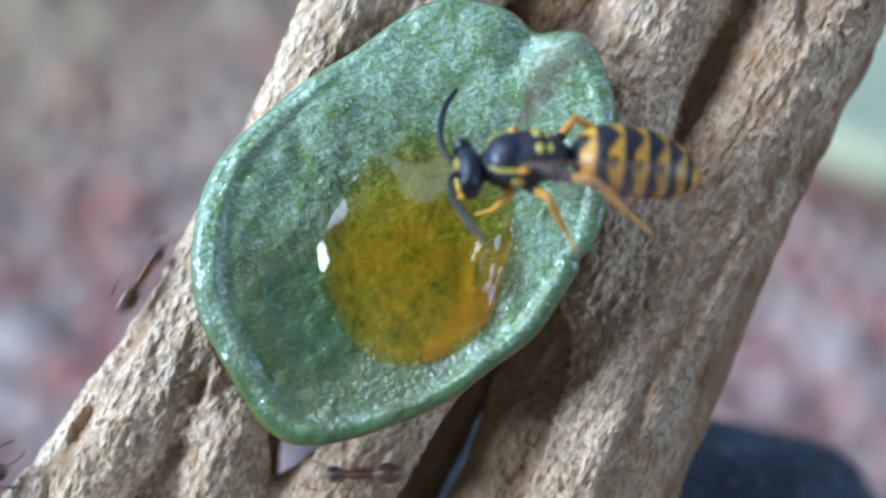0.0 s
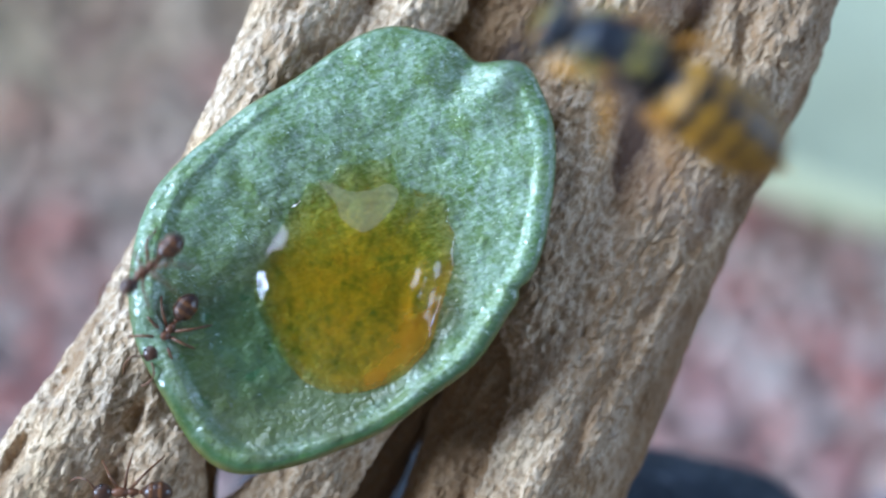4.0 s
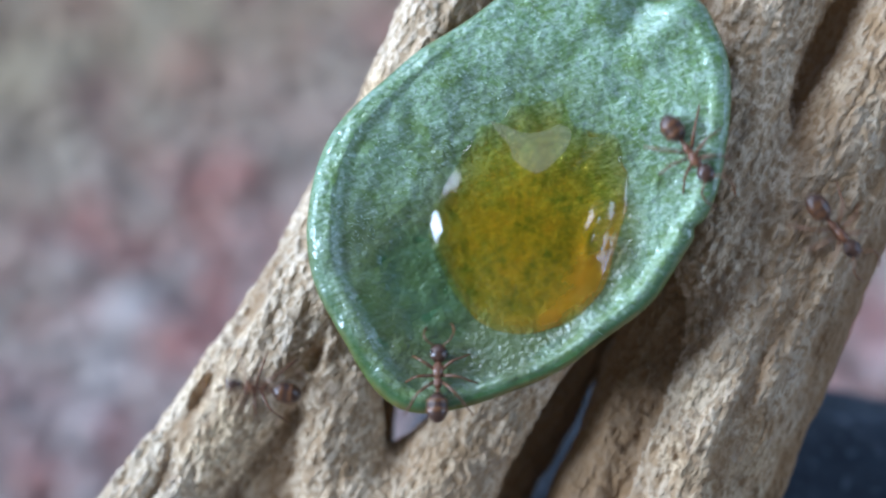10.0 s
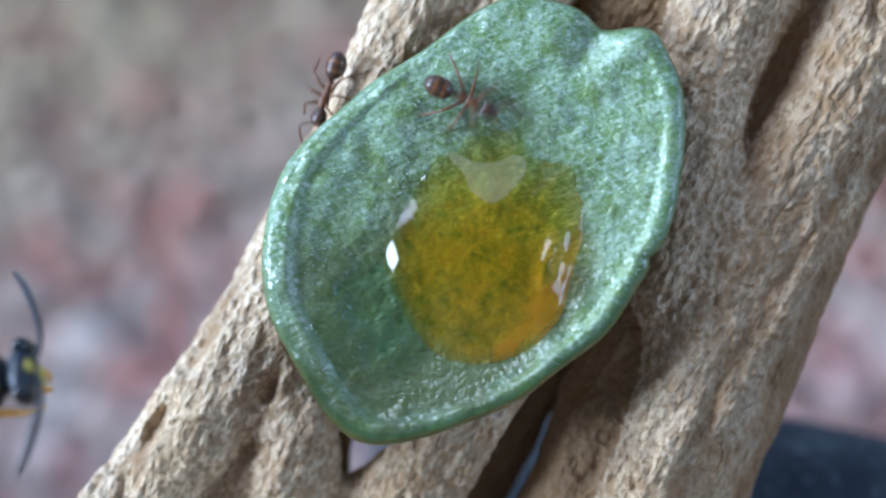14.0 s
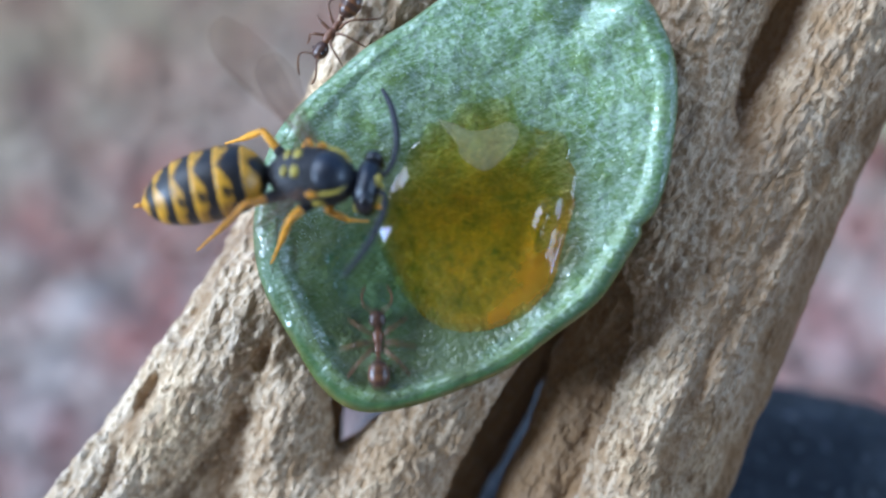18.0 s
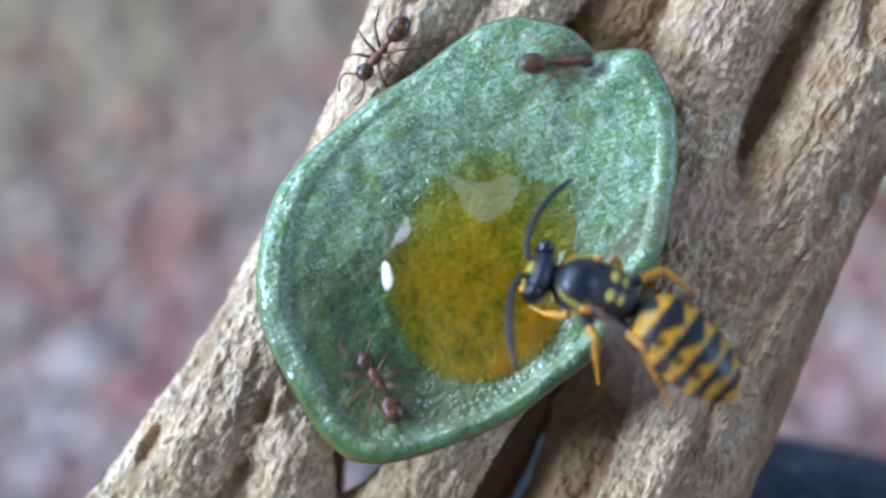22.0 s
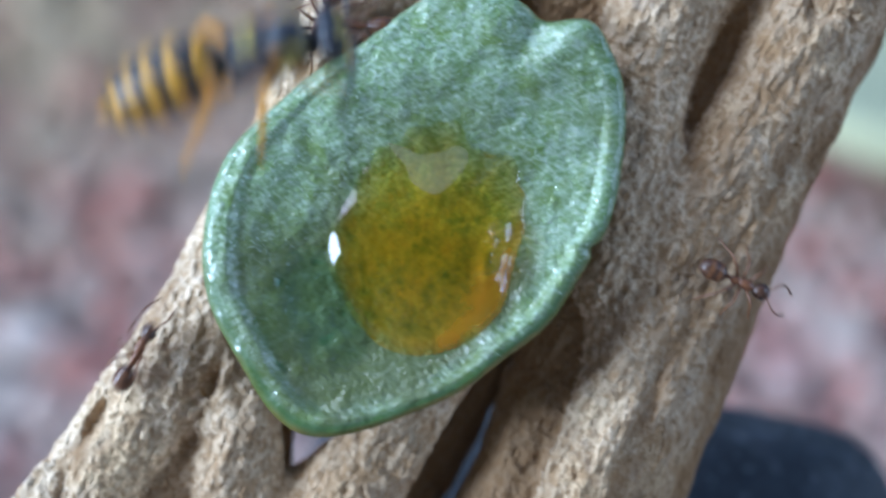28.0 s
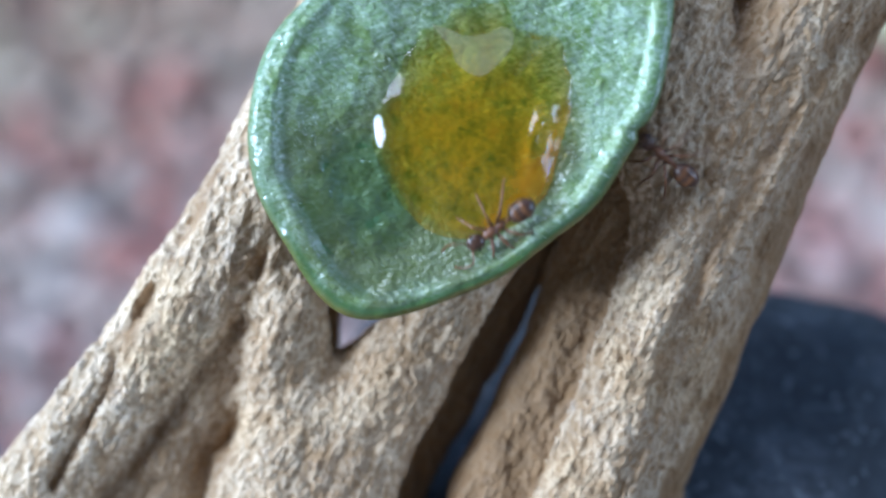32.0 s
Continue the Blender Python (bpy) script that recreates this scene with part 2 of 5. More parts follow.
def gravel_material(name):
    m, t, b = shade(name, 0.85, 0.3)
    geo = t.nodes.new("ShaderNodeNewGeometry")
    pink = ramp(t, geo.outputs["Random Per Island"], (0.0, (0.228, 0.148, 0.125)), (0.22, (0.353, 0.262, 0.228)), (0.45, (0.479, 0.37, 0.296)),
                (0.68, (0.41, 0.228, 0.182)), (0.86, (0.41, 0.103, 0.0741)), (1.0, (0.616, 0.541, 0.479)))
    tan = ramp(t, geo.outputs["Random Per Island"], (0.0, (0.26, 0.19, 0.115)), (0.5, (0.40, 0.31, 0.19)), (0.85, (0.36, 0.21, 0.135)), (1.0, (0.50, 0.42, 0.29)))
    v = spot(t)
    # the bed turns sandy on the far side
    sep = t.nodes.new("ShaderNodeSeparateXYZ")
    t.links.new(v, sep.inputs[0])
    lean = t.nodes.new("ShaderNodeMath")
    lean.operation = "MULTIPLY_ADD"
    lean.inputs[1].default_value = -0.5
    t.links.new(sep.outputs["X"], lean.inputs[0])
    t.links.new(sep.outputs["Y"], lean.inputs[2])
    far = t.nodes.new("ShaderNodeMapRange")
    far.inputs["From Min"].default_value, far.inputs["From Max"].default_value = 75.0, 140.0
    t.links.new(lean.outputs[0], far.inputs["Value"])
    col = blend(t, far.outputs["Result"], pink, tan)
    patch = ramp(t, noise_tex(t, v, 0.075, 3), (0.44, 0.0), (0.64, 0.55))
    col = blend(t, patch, col, blend(t, far.outputs["Result"], (0.49, 0.416, 0.353), (0.44, 0.355, 0.215)))
    stain = ramp(t, noise_tex(t, spot(t, turn=(0, 0, 1.0)), 0.10, 3), (0.56, 0.0), (0.66, 0.7))
    col = blend(t, stain, col, blend(t, far.outputs["Result"], (0.41, 0.125, 0.103), (0.331, 0.205, 0.16)))
    t.links.new(col, b.inputs["Base Color"])
    bump(t, b, noise_tex(t, v, 1.5, 4), 0.5, 0.0003)
    return m


def ground_material():
    m, t, b = shade("gravel_bed", 0.9, 0.2)
    v = spot(t)
    col = ramp(t, cell_tex(t, v, 0.16), (0.05, (0.40, 0.30, 0.28)), (0.4, (0.30, 0.22, 0.20)), (0.7, (0.17, 0.12, 0.11)))
    col = blend(t, ramp(t, noise_tex(t, v, 0.03, 4), (0.45, 0.0), (0.65, 0.7)), col, (0.36, 0.29, 0.23))
    t.links.new(col, b.inputs["Base Color"])
    bump(t, b, cell_tex(t, v, 0.16), 1.0, 0.004)
    return m


def stone_material():
    m, t, b = shade("dark_stone", 0.85, 0.2)
    v = spot(t)
    col = ramp(t, noise_tex(t, v, 0.25, 6, 0.65), (0.3, (0.028, 0.031, 0.035)), (0.55, (0.055, 0.06, 0.067)), (0.75, (0.12, 0.125, 0.135)))
    col = blend(t, ramp(t, noise_tex(t, v, 1.4, 3), (0.60, 0.0), (0.68, 0.6)), col, (0.24, 0.25, 0.26))
    t.links.new(col, b.inputs["Base Color"])
    n1 = bump(t, b, noise_tex(t, v, 0.6, 5), 0.7, 0.0006)
    bump(t, b, noise_tex(t, v, 3.0, 3), 0.5, 0.0002, n1)
    return m


def membrane_material(name, lo, hi, share):
    """A thin skin that lets most of the light through."""
    m = bpy.data.materials.new(name)
    m.use_nodes = True
    t = m.node_tree
    b = t.nodes["Principled BSDF"]
    v = spot(t)
    t.links.new(ramp(t, noise_tex(t, v, 0.8, 3), (0.3, lo), (0.7, hi)), b.inputs["Base Color"])
    b.inputs["Roughness"].default_value = 0.3
    clear = node(t, "BsdfTransparent", Color=(0.97, 0.95, 0.93, 1))
    mix = t.nodes.new("ShaderNodeMixShader")
    mix.inputs[0].default_value = share
    t.links.new(clear.outputs[0], mix.inputs[1])
    t.links.new(b.outputs[0], mix.inputs[2])
    t.links.new(mix.outputs[0], t.nodes["Material Output"].inputs[0])
    return m


WOOD = wood_material()
FLESH = leaf_material("wet_leaf_flesh", (0.105, 0.195, 0.047), (0.19, 0.295, 0.107), (0.285, 0.40, 0.223), 0.58, 0.36)
FIBRE = plain("pale_fibre", (0.66, 0.76, 0.64), 0.25, 0.6, 0.15, 1.0)
SKIN = plain("leaf_skin", (0.19, 0.19, 0.035), 0.4, 0.5, 0.35, 0.6)
HONEY = syrup_material("honey", (0.985, 0.97, 0.80), (0.97, 0.60, 0.001), (0.96, 0.55, 0.001), 0.22, 0.36)
SAP = syrup_material("clear_sap", (0.97, 0.98, 0.93), (0.82, 0.86, 0.62), (0.05, 0.07, 0.03), 0.03, mottle=0.0)
PEBBLE = gravel_material("gravel_stones")
BED = ground_material()
STONE = stone_material()
BLACK = plain("black_chitin", (0.016, 0.019, 0.027), 0.34, 0.6, 0.4, 2.0, 0.35)
FELT = plain("black_downy_chitin", (0.03, 0.028, 0.028), 0.55, 0.4, 0.5, 2.5, 0.6)
EYE = plain("eye_black", (0.008, 0.008, 0.010), 0.12, 0.7, 0.3, 4.0, 0.1)
YELLOW = plain("yellow_chitin", (0.46, 0.36, 0.05), 0.4, 0.5, 0.2, 2.0)
ORANGE = plain("orange_leg", (0.74, 0.34, 0.02), 0.4, 0.5, 0.25, 2.0)
ANTENNA = plain("antenna_grey", (0.022, 0.023, 0.028), 0.45, 0.4, 0.4, 3.0)
BANDED = two_tone("banded_chitin", "stripe", (0.015, 0.013, 0.012), (0.68, 0.35, 0.016), 0.42)
WING = membrane_material("wing_membrane", (0.20, 0.14, 0.11), (0.32, 0.25, 0.22), 0.05)
VEIN = plain("wing_vein", (0.16, 0.09, 0.05), 0.5)
ANT_RED = plain("ant_red_brown", (0.19, 0.08, 0.035), 0.35, 0.5, 0.35, 3.0)
ANT_DARK = plain("ant_dark", (0.075, 0.036, 0.02), 0.3, 0.55, 0.4, 3.0)
ANT_AMBER = plain("ant_amber", (0.16, 0.07, 0.027), 0.3, 0.5, 0.3, 3.0)
ANT_LEG = plain("ant_leg", (0.17, 0.075, 0.03), 0.4, 0.5, 0.3, 3.0)
SLATE = plain("blue_slate", (0.07, 0.085, 0.12), 0.6, 0.4, 0.5, 0.15, 0.6, 0.0004)
GLAZE = plain("pale_green_glaze", (0.50, 0.50, 0.20), 0.35, 0.5, 0.12, 0.05)
# tint of the plate that paints a reflection onto the honey
REFLECTION = membrane_material("pale_reflection", (0.42, 0.40, 0.22), (0.55, 0.53, 0.32), 0.15)
TUFT = plain("tuft_green", (0.22, 0.27, 0.08), 0.6, 0.3, 0.35, 0.2)

# ---- mesh helpers: all in millimetres ----


def part(name, bm, material, parent=None, label="", smooth=True):
    me = bpy.data.meshes.new(name)
    bm.normal_update()
    bm.to_mesh(me)
    bm.free()
    me.transform(Matrix.Scale(MM, 4))
    if smooth:
        me.polygons.foreach_set("use_smooth", [True] * len(me.polygons))
    me.materials.append(material)
    ob = new(name, me)
    ob.parent = parent
    if label:
        tagged(ob, label)
    return ob


def raw(name, verts, faces, material, parent=None, label="", smooth=True):
    me = bpy.data.meshes.new(name)
    me.from_pydata((np.asarray(verts) * MM).tolist(), [], np.asarray(faces).tolist() if isinstance(faces, np.ndarray) else faces)
    if smooth:
        me.polygons.foreach_set("use_smooth", [True] * len(me.polygons))
    me.materials.append(material)
    ob = new(name, me)
    ob.parent = parent
    if label:
        tagged(ob, label)
    return ob


def ball(bm, c, r, turn=None, u=20, v=14):
    m = Matrix.Translation(c) @ (turn or Matrix()) @ Matrix.Diagonal((*r, 1))
    return bmesh.ops.create_uvsphere(bm, u_segments=u, v_segments=v, radius=1, matrix=m)["verts"]


def balls(*specs, u=20, v=14):
    bm = bmesh.new()
    for c, r in specs:
        ball(bm, c, r, None, u, v)
    return bm


def spline(pts, n):
    """Catmull-Rom through the points, n steps a span; any dimension."""
    p = np.array(pts, float)
    p = np.vstack([2 * p[0] - p[1], p, 2 * p[-1] - p[-2]])
    out = []
    for i in range(1, len(p) - 2):
        for k in range(n):
            s = k / n
            out.append(0.5 * (2 * p[i] + (p[i + 1] - p[i - 1]) * s + (2 * p[i - 1] - 5 * p[i] + 4 * p[i + 1] - p[i + 2]) * s * s
                              + (3 * p[i] - p[i - 1] - 3 * p[i + 1] + p[i + 2]) * s ** 3))
    out.append(p[-2])
    return np.array(out)


def tube(bm, pts, seg=10, n=5):
    """A round tube along points (x, y, z, radius), closed at both ends."""
    q = spline(pts, n)
    rings = []
    for i, (x, y, z, r) in enumerate(q):
        d = Vector(q[min(i + 1, len(q) - 1)][:3] - q[max(i - 1, 0)][:3])
        m = d.to_track_quat("Z", "Y").to_matrix()
        rings.append([bm.verts.new(Vector((x, y, z)) + m @ Vector((r * math.cos(a), r * math.sin(a), 0)))
                      for a in (2 * math.pi * k / seg for k in range(seg))])
    for a, b in zip(rings, rings[1:]):
        for k in range(seg):
            bm.faces.new((a[k], a[(k + 1) % seg], b[(k + 1) % seg], b[k]))
    bm.faces.new(rings[0][::-1])
    bm.faces.new(rings[-1])
    return bm


def tubes(*lines, seg=10, n=5):
    bm = bmesh.new()
    for pts in lines:
        tube(bm, pts, seg, n)
    return bm


TABLE = np.random.default_rng(5).random((32, 32, 32))


def lumps(p):
    """Smooth value noise, 0 to 1, at points of shape (n, 3)."""
    i = np.floor(p).astype(int)
    f = p - i
    f = f * f * (3 - 2 * f)
    r = 0
    for dx in (0, 1):
        for dy in (0, 1):
            for dz in (0, 1):
                w = (f[:, 0] if dx else 1 - f[:, 0]) * (f[:, 1] if dy else 1 - f[:, 1]) * (f[:, 2] if dz else 1 - f[:, 2])
                r = r + w * TABLE[(i[:, 0] + dx) % 32, (i[:, 1] + dy) % 32, (i[:, 2] + dz) % 32]
    return r

# ---- ground and what stands on it ----


def ground():
    s = 20000.0
    ob = raw("ground", [(-s, -s, 0), (s, -s, 0), (s, s, 0), (-s, s, 0)], [(0, 1, 2, 3)], BED, smooth=False)
    tagged(ob, "bed of red-brown and grey gravel", "ground", kind="structure")


def slab(name, lo, hi, material, label, category):
    """A box between two corners, in metres, with a small bevel."""
    bm = bmesh.new()
    bmesh.ops.create_cube(bm, size=1)
    for v in bm.verts:
        v.co = Vector([1000 * (lo[i] + (hi[i] - lo[i]) * (v.co[i] + 0.5)) for i in range(3)])
    bmesh.ops.bevel(bm, geom=bm.edges[:], offset=4, segments=2, affect="EDGES")
    return tagged(part(name, bm, material, smooth=False), label, category, kind="structure")


def pierced_wall(name, x0, x1, y0, y1, top, oy0, oy1, oz0, oz1):
    """An unseen side wall added to shape the light, with one window opening through it, in four butted blocks under one
    parent.
    """
    wall = tagged(new(name), "unseen plastered wall with an open window, added to shape the light", "wall", kind="structure")
    for lo, hi in (((x0, y0, 0), (x1, oy0, top)), ((x0, oy1, 0), (x1, y1, top)), ((x0, oy0, 0), (x1, oy1, oz0)), ((x0, oy0, oz1), (x1, oy1, top))):
        bm = bmesh.new()
        bmesh.ops.create_cube(bm, size=1)
        for v in bm.verts:
            v.co = Vector([1000 * (lo[i] + (hi[i] - lo[i]) * (v.co[i] + 0.5)) for i in range(3)])
        part("block", bm, PLASTER, wall, smooth=False)


# walls and ceiling out of view, added to block and shape the light
def unseen_porch():
    pierced_wall("unseen_wall_west", -1.52, -1.42, -1.3, 0.12, 2.2, -0.53, -0.07, 0.31, 0.89)
    pierced_wall("unseen_wall_east", 1.62, 1.72, -1.3, 0.2, 2.2, -0.58, -0.06, 0.14, 1.26)
    slab("unseen_wall_south", (-1.52, -1.42, 0), (1.72, -1.3, 2.2), PLASTER, "unseen plastered wall at the back, added to shape the light", "wall")
    slab("ceiling", (-1.6, -1.5, 2.2), (1.8, 0.2, 2.3), BOARD, "unseen brown board ceiling, added to block light from above", "ceiling")


PLASTER = plain("plaster", (0.24, 0.225, 0.20), 0.9, 0.2, 0.12, 0.01)
BOARD = plain("unseen_boards", (0.16, 0.11, 0.075), 0.8, 0.2, 0.3, 0.01)


def gravel():
    """Loose stones on the bed where it comes into view: one joined sheet of rough pebbles."""
    rng = np.random.default_rng(11)
    bm = bmesh.new()
    bmesh.ops.create_icosphere(bm, subdivisions=1, radius=1)
    bm.verts.ensure_lookup_table()
    unit = np.array([v.co[:] for v in bm.verts])
    tri = np.array([[v.index for v in f.verts] for f in bm.faces])
    bm.free()
    verts, faces, n = [], [], 0
    for y in np.arange(-70, 310, 2.9):
        for x in np.arange(-135, 140, 2.9):
            r = rng.uniform(1.3, 2.7)
            if rng.random() < 0.06:
                r *= 1.7
            lump = 1 + 0.30 * (lumps(unit * 1.6 + rng.uniform(0, 30, 3)) - 0.5)
            a = rng.uniform(0, 6.28)
            p = unit * lump[:, None] * np.array([r * rng.uniform(0.8, 1.3), r, r * rng.uniform(0.5, 0.8)])
            c, s = math.cos(a), math.sin(a)
            p = p @ np.array([[c, s, 0], [-s, c, 0], [0, 0, 1]])
            p += (x + rng.normal(0, 0.9), y + rng.normal(0, 0.9), r * 0.35 + rng.uniform(-0.4, 1.0))
            verts.append(p)
            faces.append(tri + n)
            n += len(unit)
    ob = raw("gravel", np.vstack(verts), np.vstack(faces), PEBBLE)
    tagged(ob, "loose small stones in grey, pink and dull red", "gravel", kind="stuff")


def rock():
    """A dark squared stone that carries the wood."""
    bm = bmesh.new()
    bmesh.ops.create_cube(bm, size=2)
    bmesh.ops.bevel(bm, geom=bm.edges[:], offset=0.4, segments=6, affect="EDGES", profile=0.5)
    bmesh.ops.subdivide_edges(bm, edges=bm.edges[:], cuts=3, use_grid_fill=True)
    for v in bm.verts:
        x, y, z = v.co
        k = 1 + 0.05 * noise.noise(v.co * 1.7) + 0.02 * noise.noise(v.co * 5)
        v.co = Vector((x * 22.0 * (1 - 0.04 * z), y * 22.5 * (1 - 0.04 * z), z * 33.5 - 2.0 * max(0.0, x - 0.55) * max(0.0, z))) * k
    ob = part("rock", bm, STONE)
    ob.matrix_basis = pose(ROCK[0] * MM, ROCK[1] * MM, 34.0 * MM, 0, 0, ROCK[2])
    tagged(ob, "dark slate-grey stone with a rough pitted top", "stone")


ROCK = (5.6, -10.5, -18.0)


def pebble():
    """A low blue-grey stone on the gravel behind the dark one."""
    bm = bmesh.new()
    bmesh.ops.create_icosphere(bm, subdivisions=4, radius=1)
    for v in bm.verts:
        k = 1 + 0.16 * noise.noise(v.co * 1.3) + 0.05 * noise.noise(v.co * 4)
        v.co = Vector((v.co.x * 15, v.co.y * 11, max(v.co.z, -0.5) * 9)) * k
    ob = part("stone", bm, SLATE)
    ob.matrix_basis = pose(58 * MM, 24 * MM, 4 * MM, 0, 0, 20)
    tagged(ob, "low rounded blue-grey stone lying on the gravel", "stone")


def pot():
    """Turned saucer: foot, wall and a thick rolled rim."""
    dish = new("saucer")
    dish.matrix_basis = pose(*[c * MM for c in POT])
    tagged(dish, "low pale green glazed saucer standing on the gravel", "saucer")

    def lathe(profile):
        bm = bmesh.new()
        seg, rings = 72, []
        for r, z in profile:
            rings.append([bm.verts.new((r * math.cos(2 * math.pi * k / seg), r * math.sin(2 * math.pi * k / seg), z)) for k in range(seg)])
        for a, b in zip(rings, rings[1:]):
            for k in range(seg):
                bm.faces.new((a[k], a[(k + 1) % seg], b[(k + 1) % seg], b[k]))
        bm.faces.new(rings[0][::-1])
        bm.faces.new(rings[-1])
        return bm

    part("wall", lathe([(52, 0), (55, 1.5), (60, 8), (63, 14), (60, 14.5), (56, 9), (50, 5)]), GLAZE, dish, "pale green glazed wall")
    part("rim", lathe([(63.2, 11.5), (65, 12.5), (65.6, 15), (64, 17), (61.5, 17), (60, 14.8)]), WHITE, dish, "white glazed rim")


POT = (82.0, 131.0, 0.0)
WHITE = plain("white_glaze", (0.55, 0.55, 0.32), 0.3, 0.5, 0.08, 0.1)


def tuft():
    """A clump of short grass blades."""
    rng = np.random.default_rng(3)
    ob = new("grass_tuft")
    ob.matrix_basis = pose(-21 * MM, 150 * MM, 0)
    tagged(ob, "clump of olive green grass on the gravel", "grass")
    bm = bmesh.new()
    for _ in range(260):
        a, d = rng.uniform(0, 6.28), rng.uniform(0, 12)
        x, y, h = d * math.cos(a), d * math.sin(a), rng.uniform(9, 20)
        lx, ly, w = rng.normal(0, 6), rng.normal(0, 6), rng.uniform(0.6, 1.3)
        side = Vector((-ly, lx, 0)).normalized() * w
        base, mid, tip = Vector((x, y, 0)), Vector((x + lx * .4, y + ly * .4, h * .6)), Vector((x + lx, y + ly, h))
        up = Vector((0, 0, 0.25))
        q = [bm.verts.new(p) for p in (base - side, base + side, mid + side * .8, mid - side * .8, tip, mid + up)]
        bm.faces.new((q[0], q[1], q[2], q[5], q[3]))
        bm.faces.new((q[3], q[5], q[2], q[4]))
    b = part("blades", bm, TUFT, ob)
    tagged(b, kind="stuff")


# ---- the wood ----
# struts of the cactus skeleton: (x, y, depth of the axis, radius) along each, mm
STRUTS = {
    "left": [(-38.16, -35.46, -4.34, 2.54), (-32.79, -28.51, -4.39, 2.6), (-26.47, -20.28, -4.47, 2.7), (-21.89, -14.74, -4.55, 2.8), (-18.58, -10.63, -4.66, 2.93), (-14.63, -5.07, -4.82, 3.12), (-10.28, 2.9, -4.92, 3.26), (-6.04, 11.85, -4.98, 3.32), (-2.52, 21.13, -5.03, 3.39)],
    "left_inner": [(-15.15, -10.94, -6.05, 2.19), (-17.06, -14.6, -6.64, 2.92), (-19.7, -18.87, -6.8, 3.12), (-23.14, -25.08, -6.85, 3.19), (-26.41, -29.65, -6.85, 3.19)],
    "cross": [(-14.46, -6.34, -4.74, 2.55), (-13.08, -10.44, -4.47, 2.22), (-13.17, -14.28, -4.63, 2.42), (-13.13, -17.95, -5.4, 3.37), (-14.74, -26.92, -6.34, 4.55), (-15.72, -36.34, -6.34, 4.55)],
    "middle": [(1.78, -3.14, -4.52, 2.29), (-2.67, -8.86, -4.52, 2.29), (-4.58, -11.73, -4.6, 2.38), (-6.84, -14.67, -5, 2.88), (-9.78, -19.28, -5.59, 3.6), (-12.09, -27.11, -5.94, 4.04), (-14.35, -36.16, -5.94, 4.04)],
    "middle_inner": [(2.21, -5.99, -8.33, 1.49), (-0.64, -10.35, -8.49, 1.69), (-3.66, -15.42, -8.7, 1.97), (-7.04, -21.87, -8.97, 2.31), (-10.61, -30.05, -9.24, 2.65), (-13.0, -37.2, -9.37, 2.83)],
    "web": [(-11.34, -17.9, -5.2, 2.88), (-11.41, -20.92, -5.74, 3.55)],
    "upper": [(-7.13, 2.58, -4.74, 2.55), (-2.98, 8.91, -4.42, 2.16), (0.51, 13.68, -4.47, 2.22), (4.64, 21.01, -4.58, 2.35)],
    "spine": [(16.03, 22.35, -4.82, 3.27), (12.14, 14.06, -4.82, 3.27), (9.59, 7.02, -4.52, 2.91), (7.85, 0.03, -4.87, 3.19), (8.8, -4.72, -4.23, 2.41), (8.57, -8.19, -4.18, 2.34), (7.31, -12.94, -4.23, 2.41), (4.47, -20.59, -4.44, 2.67), (1.46, -28.25, -4.55, 2.8), (-1.4, -35.56, -4.55, 2.8)],
    "spine_inner": [(6.37, -4.18, -6.07, 2.27), (5.1, -8.1, -6.44, 2.73), (3.48, -12.66, -6.55, 2.86), (1.36, -17.56, -6.6, 2.93), (-2.71, -25.72, -6.66, 3), (-7.61, -35.86, -6.74, 3.1)],
    "right": [(23.86, 22.57, -5.65, 3.8), (20.44, 13.85, -5.49, 3.6), (17.43, 7.4, -5.25, 3.3), (14.48, 1.31, -5.2, 3.23), (11.58, -4.45, -5.12, 3.14), (8.68, -11.17, -5.17, 3.2), (5.31, -20.44, -5.12, 3.14), (2.75, -28.12, -5.12, 3.14), (-0.29, -35.8, -5.12, 3.14)],
    "back": [(22.31, 12.39, -6.47, 1.79), (19.58, 5.9, -6.6, 1.95), (16.49, 0.36, -6.66, 2.02), (13.74, -5.84, -6.76, 2.15), (11.05, -12.39, -6.87, 2.29), (8.21, -19.91, -6.92, 2.35), (5.26, -28.74, -6.92, 2.35), (2.16, -36.59, -6.92, 2.35)],
    "deep_a": [(3.79, 3.63, -7.2, 3.43), (5.77, 12.48, -7.39, 3.67), (9.04, 22.31, -7.39, 3.67)],
    "deep_b": [(10.16, -3.8, -5.69, 1.6), (12.08, 1.31, -5.69, 1.6), (14.02, 8.04, -5.85, 1.79), (17.57, 17.35, -5.95, 1.92), (19.82, 22.49, -6.01, 1.99)],
    "deep_d": [(11.94, -3.83, -5.6, 1.93), (9.85, -8.34, -5.6, 1.93), (7.92, -13.49, -5.6, 1.93), (5.02, -21.21, -5.6, 1.93)],
    "knot": [(12.5, 1.6, -4.8, 1.9), (11.5, -1.5, -4.5, 2.2), (10.2, -5.0, -4.5, 2.1)],
    "tip_inner": [(-12.1, -8.5, -8.0, 1.1), (-11.7, -12.5, -8.3, 1.1), (-11.5, -17.0, -8.5, 1.2)],
    "deep_c": [(-5.91, 3.57, -5.5, 1.93), (-2.06, 12.89, -5.5, 1.93), (0.51, 20.61, -5.5, 1.93)],
}
GRID = 0.26
